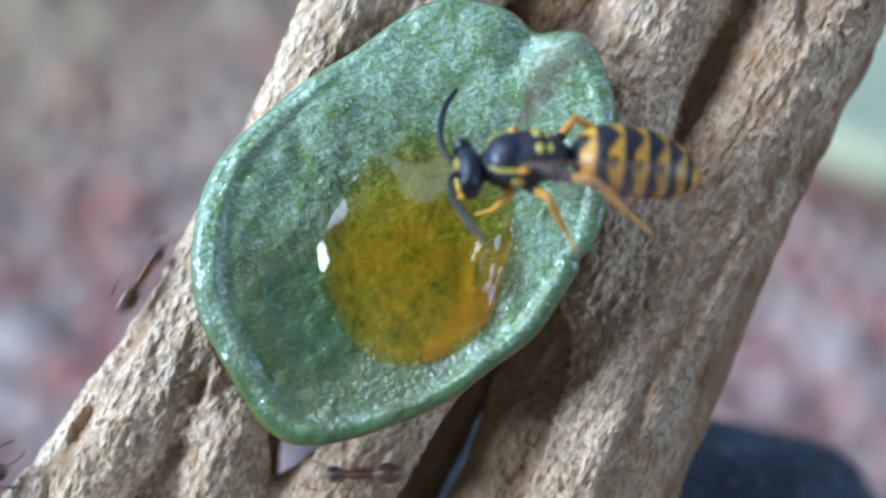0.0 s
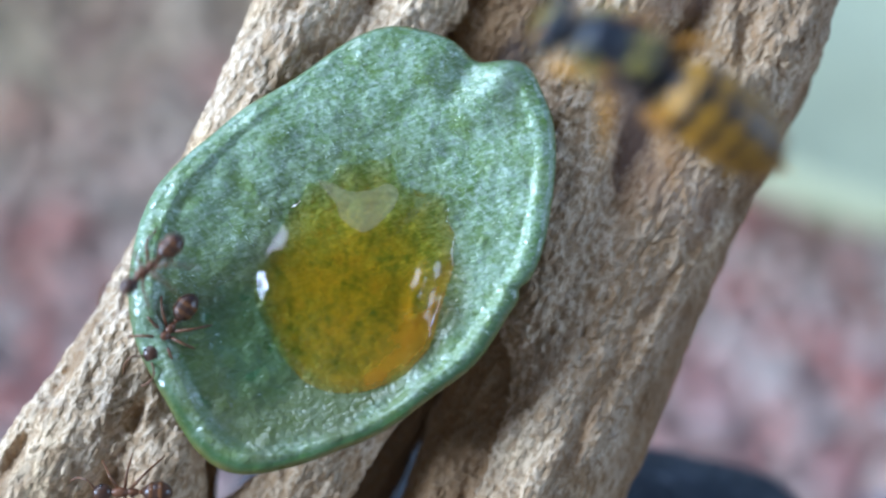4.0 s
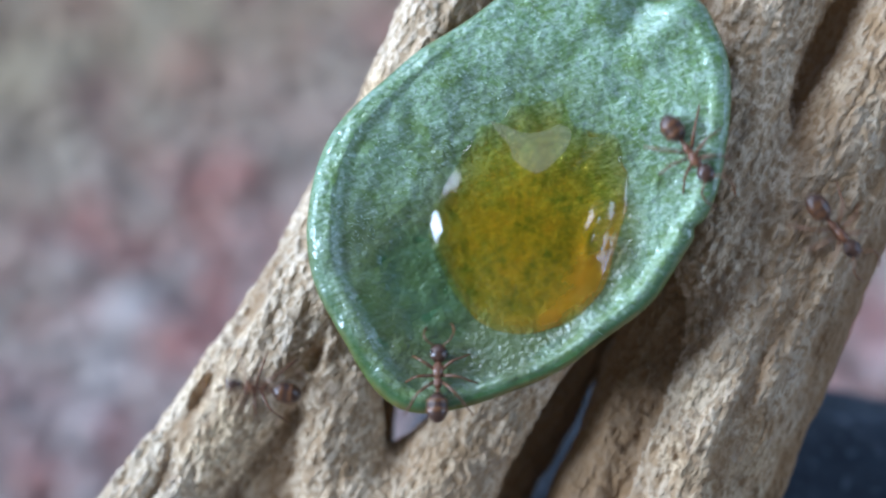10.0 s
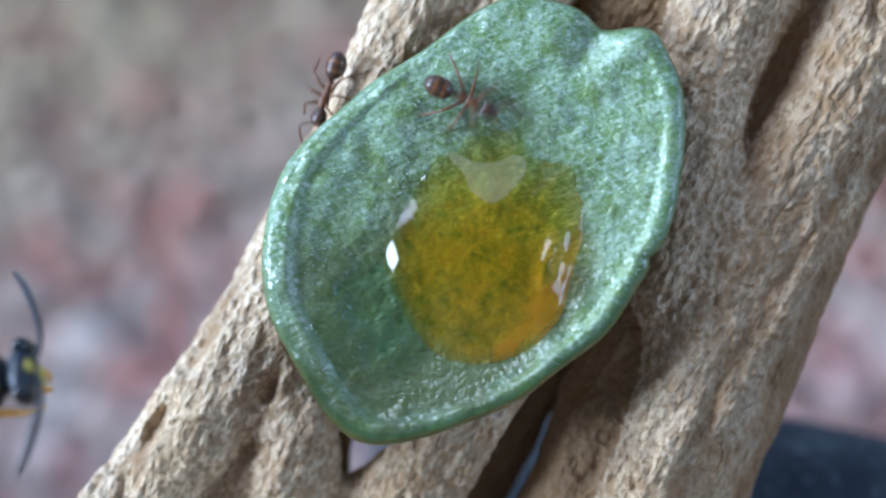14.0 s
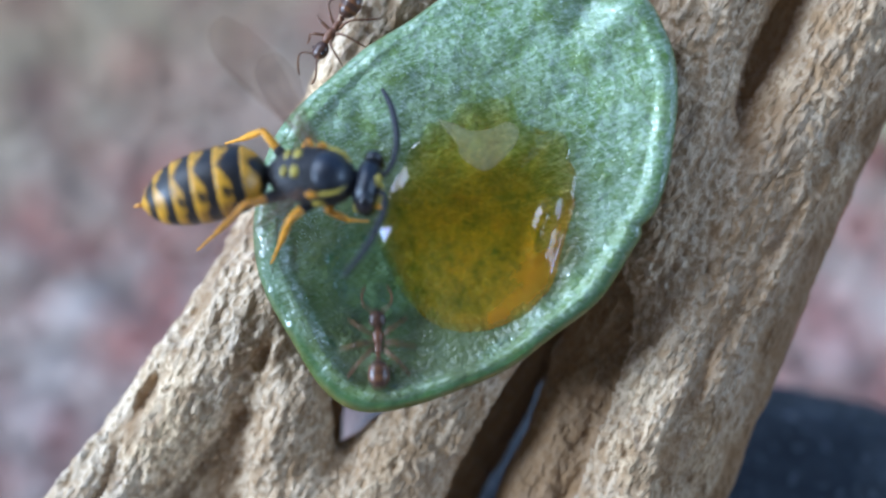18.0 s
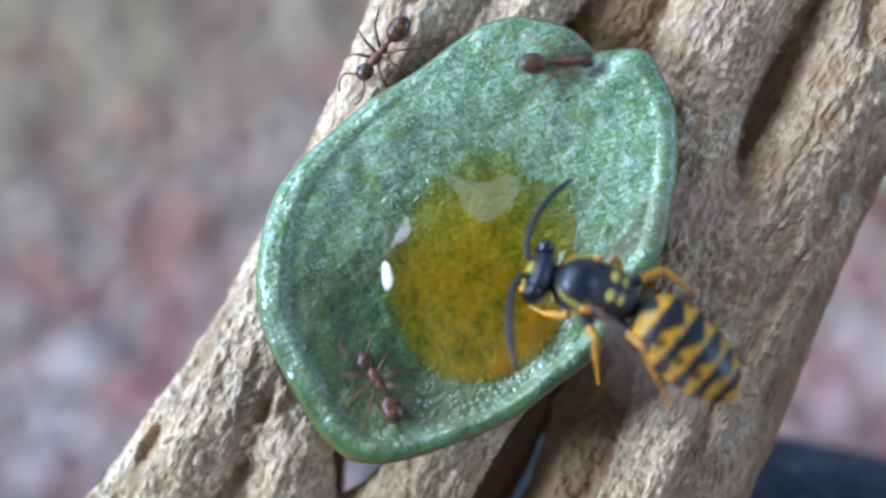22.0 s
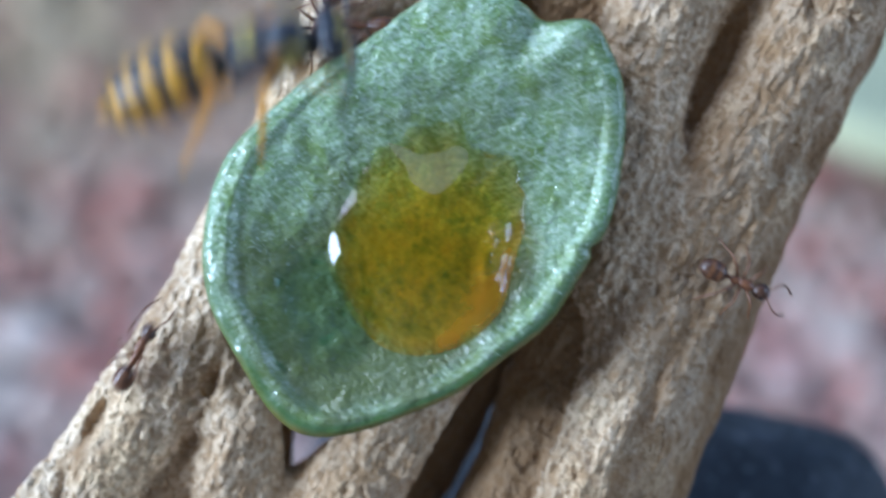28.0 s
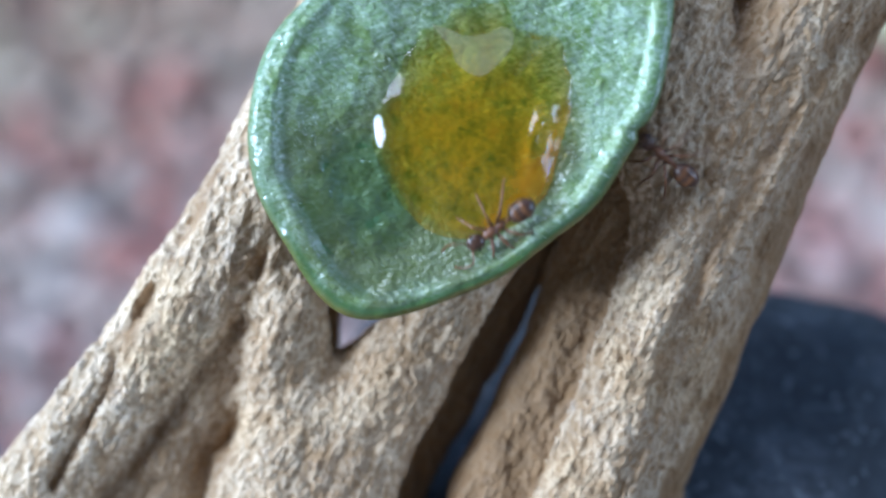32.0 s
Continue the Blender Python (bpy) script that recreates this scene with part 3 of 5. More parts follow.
# the deep joints between neighbouring struts: line, half width, depth
JOINTS = [([(19.6, 5.9), (18.0, 4.4), (16.3, 1.2), (14.3, -1.8), (12.9, -4.2), (10.9, -7.8), (9.2, -11.5), (7.6, -15.5)], 1.0, 0.6),
          ([(19.6, 13.5), (20.0, 11.0), (20.3, 9.6)], 0.5, 0.6)]
CRACKS = [[(-16.7, -3.6), (-17.6, -5.3), (-19.9, -9.2), (-21.9, -12.8), (-23.0, -15.4), (-26.5, -21.0)], [(-11.5, -2.5), (-13.4, -6.5), (-14.4, -9.0)]]


def crack_distance(p, line):
    best = np.full(len(p), 99.0)
    for a, b in zip(line, line[1:]):
        a, b = np.array(a), np.array(b)
        h = np.clip(((p[:, :2] - a) @ (b - a)) / ((b - a) @ (b - a)), 0, 1)
        best = np.minimum(best, np.linalg.norm(p[:, :2] - a - h[:, None] * (b - a), axis=1))
    return best



def strut_field():
    """A smooth union of the tapered struts on a grid, with fibre relief: the field and its axes."""
    xs, ys, zs = np.arange(-38, 36, GRID), np.arange(-35, 24, GRID), np.arange(-15.5, 1.0, GRID)
    X, Y, Z = np.meshgrid(xs, ys, zs, indexing="ij")
    total = np.zeros_like(X)
    k = 2.6
    for chain in STRUTS.values():
        pts = spline(chain, 3)
        best = np.full_like(X, 99.0)
        for a, b in zip(pts, pts[1:]):
            ax = b[:3] - a[:3]
            lo, hi = np.minimum(a, b), np.maximum(a, b)
            pad = max(a[3], b[3]) + 3.5
            i0, i1 = np.searchsorted(xs, (lo[0] - pad, hi[0] + pad))
            j0, j1 = np.searchsorted(ys, (lo[1] - pad, hi[1] + pad))
            if i1 <= i0 or j1 <= j0:
                continue
            s = np.s_[i0:i1, j0:j1, :]
            h = ((X[s] - a[0]) * ax[0] + (Y[s] - a[1]) * ax[1] + (Z[s] - a[2]) * ax[2]) / (ax @ ax)
            h = np.clip(h, 0, 1)
            d = np.sqrt((X[s] - a[0] - h * ax[0]) ** 2 + (Y[s] - a[1] - h * ax[1]) ** 2 + 1.25 * (Z[s] - a[2] - h * ax[2]) ** 2)
            best[s] = np.minimum(best[s], d - (a[3] + h * (b[3] - a[3])))
        total += np.exp(-k * np.minimum(best, 20))
    field = -np.log(np.maximum(total, 1e-9)) / k
    near = np.abs(field) < 1.6
    p = np.stack([X[near], Y[near], Z[near]], 1)
    c, s = math.cos(radians(58)), math.sin(radians(58))
    along, across = p[:, 0] * c + p[:, 1] * s, -p[:, 0] * s + p[:, 1] * c
    q = np.stack([along, across, p[:, 2]], 1)
    relief = (lumps(q * (0.13, 0.42, 0.42)) - 0.5) * 1.0 + (lumps(q * (0.45, 1.0, 1.0) + 7) - 0.5) * 0.45 + (lumps(q * (0.8, 1.7, 1.7) + 3) - 0.5) * 0.3
    pit = np.maximum(0, lumps(q * (0.55, 0.9, 0.9) + 13) - 0.78) * 1.4
    field[near] += relief * 0.95 + pit
    # weather cracks along the grain
    for line in CRACKS:
        d = crack_distance(p, line)
        field[near] += np.exp(-(d / 0.38) ** 2) * 1.05 * np.clip(lumps(q * (0.45, 0.1, 0.1)) * 2 - 0.3, 0, 1)
    for line, wide, deep in JOINTS:
        d = crack_distance(p + (lumps(q * 0.5) - 0.5)[:, None] * 2.4, line)
        field[near] += np.exp(-(d / wide) ** 2) * deep * np.clip(0.35 + lumps(q * (0.5, 0.1, 0.1) + 3), 0, 1)
    return field, xs, ys, zs


def refine(verts, quads):
    """Each quad in four, with new vertices on its edges and in its middle."""
    n = len(verts)
    a, b = quads, np.roll(quads, -1, 1)
    keys, which = np.unique((np.minimum(a, b) * n + np.maximum(a, b)).ravel(), return_inverse=True)
    which = which.reshape(-1, 4) + n
    centre = np.arange(len(quads)) + n + len(keys)
    out = np.vstack([verts, 0.5 * (verts[keys // n] + verts[keys % n]), verts[quads].mean(1)])
    fine = np.concatenate([np.stack([quads[:, i], which[:, i], centre, which[:, i - 1]], 1) for i in range(4)])
    return out, fine


def facing(verts, quads):
    """Unit normals at the vertices."""
    face = np.cross(verts[quads[:, 2]] - verts[quads[:, 0]], verts[quads[:, 3]] - verts[quads[:, 1]])
    out = np.stack([sum(np.bincount(quads[:, i], face[:, k], len(verts)) for i in range(4)) for k in range(3)], 1)
    return out / (np.linalg.norm(out, axis=1)[:, None] + 1e-9)


def surface(field, xs, ys, zs):
    """Surface nets: one vertex a crossed cell, one quad a crossed edge."""
    inside = field < 0
    nx, ny, nz = field.shape
    cell = np.zeros((nx - 1, ny - 1, nz - 1), int)
    corner = [(i, j, k) for i in (0, 1) for j in (0, 1) for k in (0, 1)]
    def at(g, c):
        return g[c[0]:nx - 1 + c[0], c[1]:ny - 1 + c[1], c[2]:nz - 1 + c[2]]
    for c in corner:
        cell += at(inside, c)
    ids = np.argwhere((cell > 0) & (cell < 8))
    index = np.full(cell.shape, -1)
    index[tuple(ids.T)] = np.arange(len(ids))
    total, count = np.zeros((len(ids), 3)), np.zeros(len(ids))
    for a in corner:
        for d in range(3):
            if a[d]:
                continue
            b = list(a)
            b[d] = 1
            fa, fb = field[tuple((ids + a).T)], field[tuple((ids + b).T)]
            cross = (fa < 0) != (fb < 0)
            t = np.where(cross, fa / np.where(cross, fa - fb, 1), 0)
            p = np.array(a, float) + np.outer(t, np.array(b) - np.array(a))
            total += p * cross[:, None]
            count += cross
    pos = ids + total / count[:, None]
    verts = np.stack([xs[0] + pos[:, 0] * GRID, ys[0] + pos[:, 1] * GRID, zs[0] + pos[:, 2] * GRID], 1)
    quads = []
    for d in range(3):
        n = [nx, ny, nz]
        e, f = [(1, 2), (2, 0), (0, 1)][d]
        lo = [slice(1, m - 1) for m in n]
        lo[d] = slice(0, n[d] - 1)
        hi = list(lo)
        hi[d] = slice(1, n[d])
        ina, inb = inside[tuple(lo)], inside[tuple(hi)]
        at_edge = np.argwhere(ina != inb)
        start = np.array([1, 1, 1])
        start[d] = 0
        g = at_edge + start
        flip = ina[tuple(at_edge.T)]
        ring = []
        for oe, of in ((-1, -1), (0, -1), (0, 0), (-1, 0)):
            h = g.copy()
            h[:, e] += oe
            h[:, f] += of
            ring.append(index[tuple(h.T)])
        q = np.stack(ring, 1)
        quads.append(np.where(flip[:, None], q, q[:, ::-1]))
    quads = np.vstack(quads)
    return verts, quads[(quads >= 0).all(1)]


FIELD, XS, YS, ZS = strut_field()
_solid = FIELD < 0
WOOD_TOP = np.where(_solid.any(2), ZS[len(ZS) - 1 - _solid[:, :, ::-1].argmax(2)], -9.0)


def cactus_wood():
    verts, quads = surface(FIELD, XS, YS, ZS)
    wood = new("cactus_wood")
    wood.matrix_basis = BASE.copy()
    tagged(wood, "weathered tan cactus skeleton with open struts on a stone", "wood")
    # unweathered brown wood on the inner walls, darkened further for the shade in the gaps
    # crumbled grain: rounded crumbs parted by sharp furrows, worn off where the inner wood is bare
    # each quad goes to the strut whose axis lies nearest
    mid = verts[quads].mean(1)
    best, owner = np.full(len(mid), 1e9), np.zeros(len(mid), int)
    for n, chain in enumerate(STRUTS.values()):
        for q in spline(chain, 6):
            d = np.linalg.norm(mid - q[:3], axis=1) - q[3]
            owner[d < best] = n
            best = np.minimum(best, d)
    verts, quads = refine(verts, quads)
    owner = np.tile(owner, 4)
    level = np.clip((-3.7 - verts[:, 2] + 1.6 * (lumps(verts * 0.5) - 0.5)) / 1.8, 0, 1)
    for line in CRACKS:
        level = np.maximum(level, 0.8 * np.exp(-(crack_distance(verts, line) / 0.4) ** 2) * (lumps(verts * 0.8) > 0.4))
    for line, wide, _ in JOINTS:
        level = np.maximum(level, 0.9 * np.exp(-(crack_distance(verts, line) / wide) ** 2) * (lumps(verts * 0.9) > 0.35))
    c, s = math.cos(radians(58)), math.sin(radians(58))
    q = np.stack([verts[:, 0] * c + verts[:, 1] * s, -verts[:, 0] * s + verts[:, 1] * c, verts[:, 2]], 1)
    q = q + (lumps(q * 0.9)[:, None] - 0.5) * (0.9, 0.5, 0.5)
    crumb = 0.24 * (np.abs(2 * lumps(q * (1.25, 2.1, 2.1)) - 1) - 0.3) + 0.2 * (np.abs(2 * lumps(q * (2.2, 3.2, 3.2) + 8) - 1) - 0.3)
    crumb -= 0.5 * np.clip(lumps(q * (0.8, 1.5, 1.5) + 15) - 0.7, 0, 1)
    loose = 0.42 + 0.68 * lumps(verts * 0.22 + 6)
    verts = verts + facing(verts, quads) * (crumb * loose * (1 - 0.75 * level))[:, None]
    normal = facing(verts, quads)
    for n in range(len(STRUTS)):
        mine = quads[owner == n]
        # browner wood and dimmer light on single struts, both put into the colour
        brown_and_shade = {"spine": 0.38, "knot": 0.25, "right": 0.6, "middle": 0.6, "cross": 0.4, "web": 0.55, "left_inner": 0.7, "back": 0.55}.get(list(STRUTS)[n], 0.0)
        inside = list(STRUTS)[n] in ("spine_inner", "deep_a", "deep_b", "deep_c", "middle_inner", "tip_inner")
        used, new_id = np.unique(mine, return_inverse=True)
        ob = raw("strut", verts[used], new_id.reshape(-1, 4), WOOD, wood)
        ob.data.attributes.new("heartwood_shade", "FLOAT", "POINT").data.foreach_set("value", np.maximum(level[used], np.clip((-2.4 - verts[used, 2]) / 0.8, 0, 1)) if inside else np.maximum(level[used], brown_and_shade * np.clip(2.5 * lumps(verts[used] * (0.3, 0.3, 0.3) + 2) - 0.3, 0.3, 1)))
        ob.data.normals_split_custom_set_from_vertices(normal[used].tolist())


# ---- the leaf shell ----
LEAF_AT = (-2.82, 0.33)
LEAF_WAVES = [10.945, -0.219, 0.444, 0.017, 1.926, -0.137, 0.154, -0.201, -0.237, -0.138, 0.121, 0.018, -0.03, -0.042, -0.105, 0.025, -0.011, 0.123, 0.02]
DROP_AT = (-2.22, -1.02)
DROP_WAVES = [5.614, 0.023, 0.106, -0.463, 0.369, -0.115, 0.053, 0.07, 0.088, -0.151, 0.056]
FILM_AT = (-8.37, -4.77)
FILM_WAVES = [3.434, 0.122, 0.058, -0.185, -0.072, -0.025, -0.14, 0.035, -0.053]


def waves(co, a):
    r = co[0] + 0 * a
    for k in range(1, (len(co) + 1) // 2):
        r = r + co[2 * k - 1] * np.cos(k * a) + co[2 * k] * np.sin(k * a)
    return r


def leaf_edge(a):
    """Outline radius: an almond with one bitten corner."""
    r = waves(LEAF_WAVES, a)
    d = (a - radians(56.0) + math.pi) % (2 * math.pi) - math.pi
    bite = (a - radians(-10.5) + math.pi) % (2 * math.pi) - math.pi
    r = r - 0.3 * np.exp(-(bite / 0.035) ** 2)
    foot = np.degrees((a + 2 * math.pi) % (2 * math.pi))
    r = r - 0.25 * np.exp(-((foot - 221) / 12) ** 2) + 0.1 * np.exp(-((foot - 243) / 6) ** 2)
    top = np.degrees((a + math.pi) % (2 * math.pi) - math.pi)
    r = r + 0.45 * np.exp(-((top - 77) / 15) ** 2) + 0.3 * np.exp(-((top - 49.5) / 5) ** 2)
    return r - 0.55 * np.exp(-(d / 0.085) ** 2) + 0.25 * np.exp(-((d + 0.19) / 0.08) ** 2)


def leaf_height(x, y):
    """Height of the shell's upper face."""
    x, y = np.asarray(x, float) - LEAF_AT[0], np.asarray(y, float) - LEAF_AT[1]
    a = np.arctan2(y, x)
    e = leaf_edge(a)
    rho = np.hypot(x, y) / e
    lip = 0.5 + 0.5 * np.cos(a - radians(255))      # the lip stands higher round the foot
    crown = 0.5 + 0.5 * np.cos(a - radians(98))     # the upper end lies flat and rolls over
    right = np.clip(np.cos(a - radians(-22)), 0, 1)  # a broad welt on this side
    left = np.clip(np.cos(a - radians(183)), 0, 1)
    w = 0.09 - 0.02 * crown + 0.07 * right + 0.09 * left
    bowl = np.clip(rho / (1 - w), 0, 1)
    z = -1.0 + (1.45 - 0.75 * crown) * bowl ** (2.4 - 0.9 * crown)
    ridge = np.clip((rho - (1 - w)) / w, 0, 1)
    rise = np.clip(ridge / (0.36 + 0.1 * right), 0, 1)
    z = z + (0.22 + 0.22 * lip + 0.18 * right + 0.24 * left) * (1 - 0.8 * crown * (1 - right) * (1 - 0.6 * left)) * rise * rise * (3 - 2 * rise)
    z = z - 0.32 * np.clip((ridge - 0.7) / 0.3, 0, 1) ** 2 - 0.5 * crown * np.clip((rho - 0.7) / 0.3, 0, 1) ** 2
    p = np.stack([x.ravel(), y.ravel(), 0 * x.ravel()], 1)
    rough = ((lumps(p * 0.5 + 4) - 0.5) * 0.3 + (lumps(p * 1.25 + 9) - 0.5) * 0.2 + (lumps(p * 2.6 + 1) - 0.5) * 0.08).reshape(x.shape)
    calm = np.exp(-(((x - DROP_AT[0] + LEAF_AT[0]) ** 2 + (y - DROP_AT[1] + LEAF_AT[1]) ** 2) / 30))
    fold = 0.3 * np.exp(-((a - radians(48)) / 0.06) ** 2) * np.clip((rho - 0.55) / 0.4, 0, 1)
    fold -= 0.7 * np.exp(-((a - radians(57)) / 0.09) ** 2) * np.clip((rho - 0.72) / 0.2, 0, 1)
    return z + rough * (1 - 0.7 * calm) * np.clip(1.15 - rho * 0.35, 0, 1) + fold


def leaf():
    shell = new("leaf_shell")
    shell.matrix_basis = BASE.copy()
    tagged(shell, "scooped half of a fleshy green leaf, wet inside, on dry wood", "leaf")
    n = 300
    a = np.linspace(0, 2 * math.pi, n, endpoint=False)
    e = leaf_edge(a)

    def sheet(name, lo, hi, steps, material, label):
        verts, faces = [], []
        rs = np.linspace(lo, hi, steps)
        for r in rs:
            x, y = LEAF_AT[0] + r * e * np.cos(a), LEAF_AT[1] + r * e * np.sin(a)
            verts.append(np.stack([x, y, leaf_height(x, y)], 1))
        for i in range(steps - 1):
            for k in range(n):
                faces.append((i * n + k, (i + 1) * n + k, (i + 1) * n + (k + 1) % n, i * n + (k + 1) % n))
        if lo < 0.01:
            faces.append(tuple(range(n)))
        pts = np.vstack(verts)
        ob = raw(name, pts, faces, material, shell, label)
        wet = 1.0 * np.exp(-(((pts[:, 0] + 7.0) / 7.0) ** 2 + ((pts[:, 1] + 5.4) / 6.2) ** 2) ** 2) + 0.6 * np.exp(-(((pts[:, 0] + 2.2) / 6.6) ** 2 + ((pts[:, 1] + 0.6) / 7.4) ** 2) ** 2)
        wet = wet + 0.75 / (1 + np.exp((pts[:, 1] + 3.2 - 0.25 * pts[:, 0]) / 0.9)) * np.clip((0.86 - np.repeat(rs, n)) / 0.12, 0, 1)
        wet = np.clip(wet + 0.8 * (lumps(pts * 0.7 + 2) - 0.5) * np.clip(wet * 4, 0, 1), 0, 1)
        ob.data.attributes.new("soak", "FLOAT", "POINT").data.foreach_set("value", wet)
        rho = np.repeat(rs, n)
        low = np.tile(np.clip(1.15 - 1.8 * (0.5 + 0.5 * np.cos(a - radians(100))), 0.08, 1), steps)
        ob.data.attributes.new("edge", "FLOAT", "POINT").data.foreach_set("value", np.clip((rho - 0.96) / 0.035, 0, 1) * low)
        ob.data.attributes.new("welt", "FLOAT", "POINT").data.foreach_set("value", np.clip((rho - 0.93) / 0.03, 0, 1) * (0.25 + 0.75 * low))
        return ob

    sheet("flesh", 0.004, 0.935, 72, FLESH, "pale speckled wet green flesh")
    sheet("rim", 0.935, 1.0, 12, FLESH, "thin smooth green rim")
    # outer skin: from the rim's edge down and under
    verts, faces = [], []
    for r, drop in ((1.0, 0.0), (1.006, 0.3), (0.985, 0.75), (0.93, 1.15), (0.8, 1.3), (0.6, 1.2), (0.3, 1.0), (0.01, 0.95)):
        x, y = LEAF_AT[0] + r * e * np.cos(a), LEAF_AT[1] + r * e * np.sin(a)
        q = min(r, 0.999)
        verts.append(np.stack([x, y, leaf_height(LEAF_AT[0] + q * e * np.cos(a), LEAF_AT[1] + q * e * np.sin(a)) - drop], 1))
    m = len(verts)
    for i in range(m - 1):
        for k in range(n):
            faces.append((i * n + (k + 1) % n, (i + 1) * n + (k + 1) % n, (i + 1) * n + k, i * n + k))
    faces.append(tuple(range((m - 1) * n, m * n))[::-1])
    raw("skin", np.vstack(verts), faces, SKIN, shell, "olive green outer skin")
    fuzz(shell)


def fuzz(shell):
    """Short pale glassy fibres that lie on the torn flesh."""
    rng = np.random.default_rng(21)
    n = 5500
    a = rng.uniform(0, 2 * math.pi, n)
    r = np.sqrt(rng.uniform(0.02, 0.93, n))
    x, y = LEAF_AT[0] + r * leaf_edge(a) * np.cos(a), LEAF_AT[1] + r * leaf_edge(a) * np.sin(a)
    mask = lumps(np.stack([x * 0.7, y * 0.7, 0 * x + 5], 1)) + 0.2 * (y > 2) - 0.5 * (y < -3)
    drop = np.hypot(x - DROP_AT[0], y - DROP_AT[1]) > waves(DROP_WAVES, np.arctan2(y - DROP_AT[1], x - DROP_AT[0])) + 0.6
    film = np.hypot(x - FILM_AT[0], y - FILM_AT[1]) > waves(FILM_WAVES, np.arctan2(y - FILM_AT[1], x - FILM_AT[0])) + 0.2
    keep = (mask > rng.uniform(0.2, 0.85, n)) & drop & film
    x, y, n = x[keep], y[keep], int(keep.sum())
    way = radians(-20) + rng.normal(0, 0.75, n)
    long, wide = rng.uniform(0.1, 0.32, n), rng.uniform(0.012, 0.022, n)
    dx, dy = np.cos(way), np.sin(way)
    tx, ty = x + long * dx, y + long * dy
    z = leaf_height(x, y) - 0.02
    tz = np.maximum(leaf_height(tx, ty), z) + rng.uniform(0.01, 0.06, n)
    base = [np.stack([x + k * wide * -dy, y + k * wide * dx, z + h * wide], 1) for k, h in ((1, 0), (-1, 0), (0, 1.8))]
    verts = np.stack([*base, np.stack([tx, ty, tz], 1)], 1).reshape(-1, 3)
    faces = (np.array([(0, 1, 3), (1, 2, 3), (2, 0, 3), (0, 2, 1)]) + 4 * np.arange(n)[:, None, None]).reshape(-1, 3)
    tagged(raw("fuzz", verts, faces, FIBRE, shell), kind="stuff")


def dome(name, at, co, swell, sink, material, skew, full, roll=0.0):
    """A closed drop of liquid lying in the shell."""
    n, steps = 160, 48
    a = np.linspace(0, 2 * math.pi, n, endpoint=False)
    e = waves(co, a)
    # the upper shore is frayed, the lower one smooth
    fray = lumps(np.stack([2.2 * np.cos(a), 2.2 * np.sin(a), 0 * a], 1) * 2.0 + 5) - 0.5
    fray = fray + 0.6 * (lumps(np.stack([7 * np.cos(a), 7 * np.sin(a), 0 * a + 3], 1)) - 0.5)
    e = e + fray * (0.07 + 1.15 * np.clip(np.cos(a - radians(72)), 0, 1) ** 2) * swell
    verts, faces = [], []

    def ring(r, up):
        x, y = at[0] + r * e * np.cos(a), at[1] + r * e * np.sin(a)
        if up:
            # a level surface between the edge heights, swelling to a dome
            bx, by = at[0] + e * np.cos(a), at[1] + e * np.sin(a)
            edge = leaf_height(bx, by)
            edge = np.convolve(np.r_[edge[-14:], edge, edge[:14]], np.ones(15) / 15, "same")[14:-14]
            base = edge.mean() + (edge - edge.mean()) * r ** 2
            lift = swell * (1 - r ** 2) ** 0.8 * (1 + skew * (np.sin(a) * -0.5) * r)
            # rolls of thicker liquid that stand up near two shores
            turn = (a - radians(-9) + math.pi) % (2 * math.pi) - math.pi
            lift = lift + roll * 0.52 * np.exp(-((r - 0.70) / 0.10) ** 2 - (turn / 0.40) ** 4)
            return np.stack([x, y, base - 0.04 + lift], 1)
        return np.stack([x, y, leaf_height(x, y) - sink], 1)
    rs = 1 - (1 - np.linspace(0.01, 1, steps)) ** 1.6
    for r in rs:
        verts.append(ring(r, True))
    for r in (0.9, 0.6, 0.3, 0.02):
        verts.append(ring(r, False))
    m = len(verts)
    for i in range(m - 1):
        for k in range(n):
            faces.append((i * n + k, (i + 1) * n + k, (i + 1) * n + (k + 1) % n, i * n + (k + 1) % n))
    faces.append(tuple(range(n)))
    faces.append(tuple(range((m - 1) * n, m * n))[::-1])
    pts = np.vstack(verts)
    ob = raw(name, pts, faces, material)
    ob.matrix_basis = BASE.copy()
    deep = np.clip((pts[:, 2] - leaf_height(pts[:, 0], pts[:, 1])) / full, 0, 1)
    deep[steps * n:] = np.clip(deep[:n].mean(), 0, 1)
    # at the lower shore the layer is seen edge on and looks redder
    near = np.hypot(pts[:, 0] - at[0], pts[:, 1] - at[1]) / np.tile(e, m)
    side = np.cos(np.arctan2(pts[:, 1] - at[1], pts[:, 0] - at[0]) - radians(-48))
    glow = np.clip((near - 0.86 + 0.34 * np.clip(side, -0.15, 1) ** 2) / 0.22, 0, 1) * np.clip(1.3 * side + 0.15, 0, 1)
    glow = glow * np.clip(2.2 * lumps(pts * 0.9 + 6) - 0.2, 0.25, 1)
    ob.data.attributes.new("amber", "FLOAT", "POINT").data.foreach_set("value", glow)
    ob.data.attributes.new("depth", "FLOAT", "POINT").data.foreach_set("value", deep)
    return ob


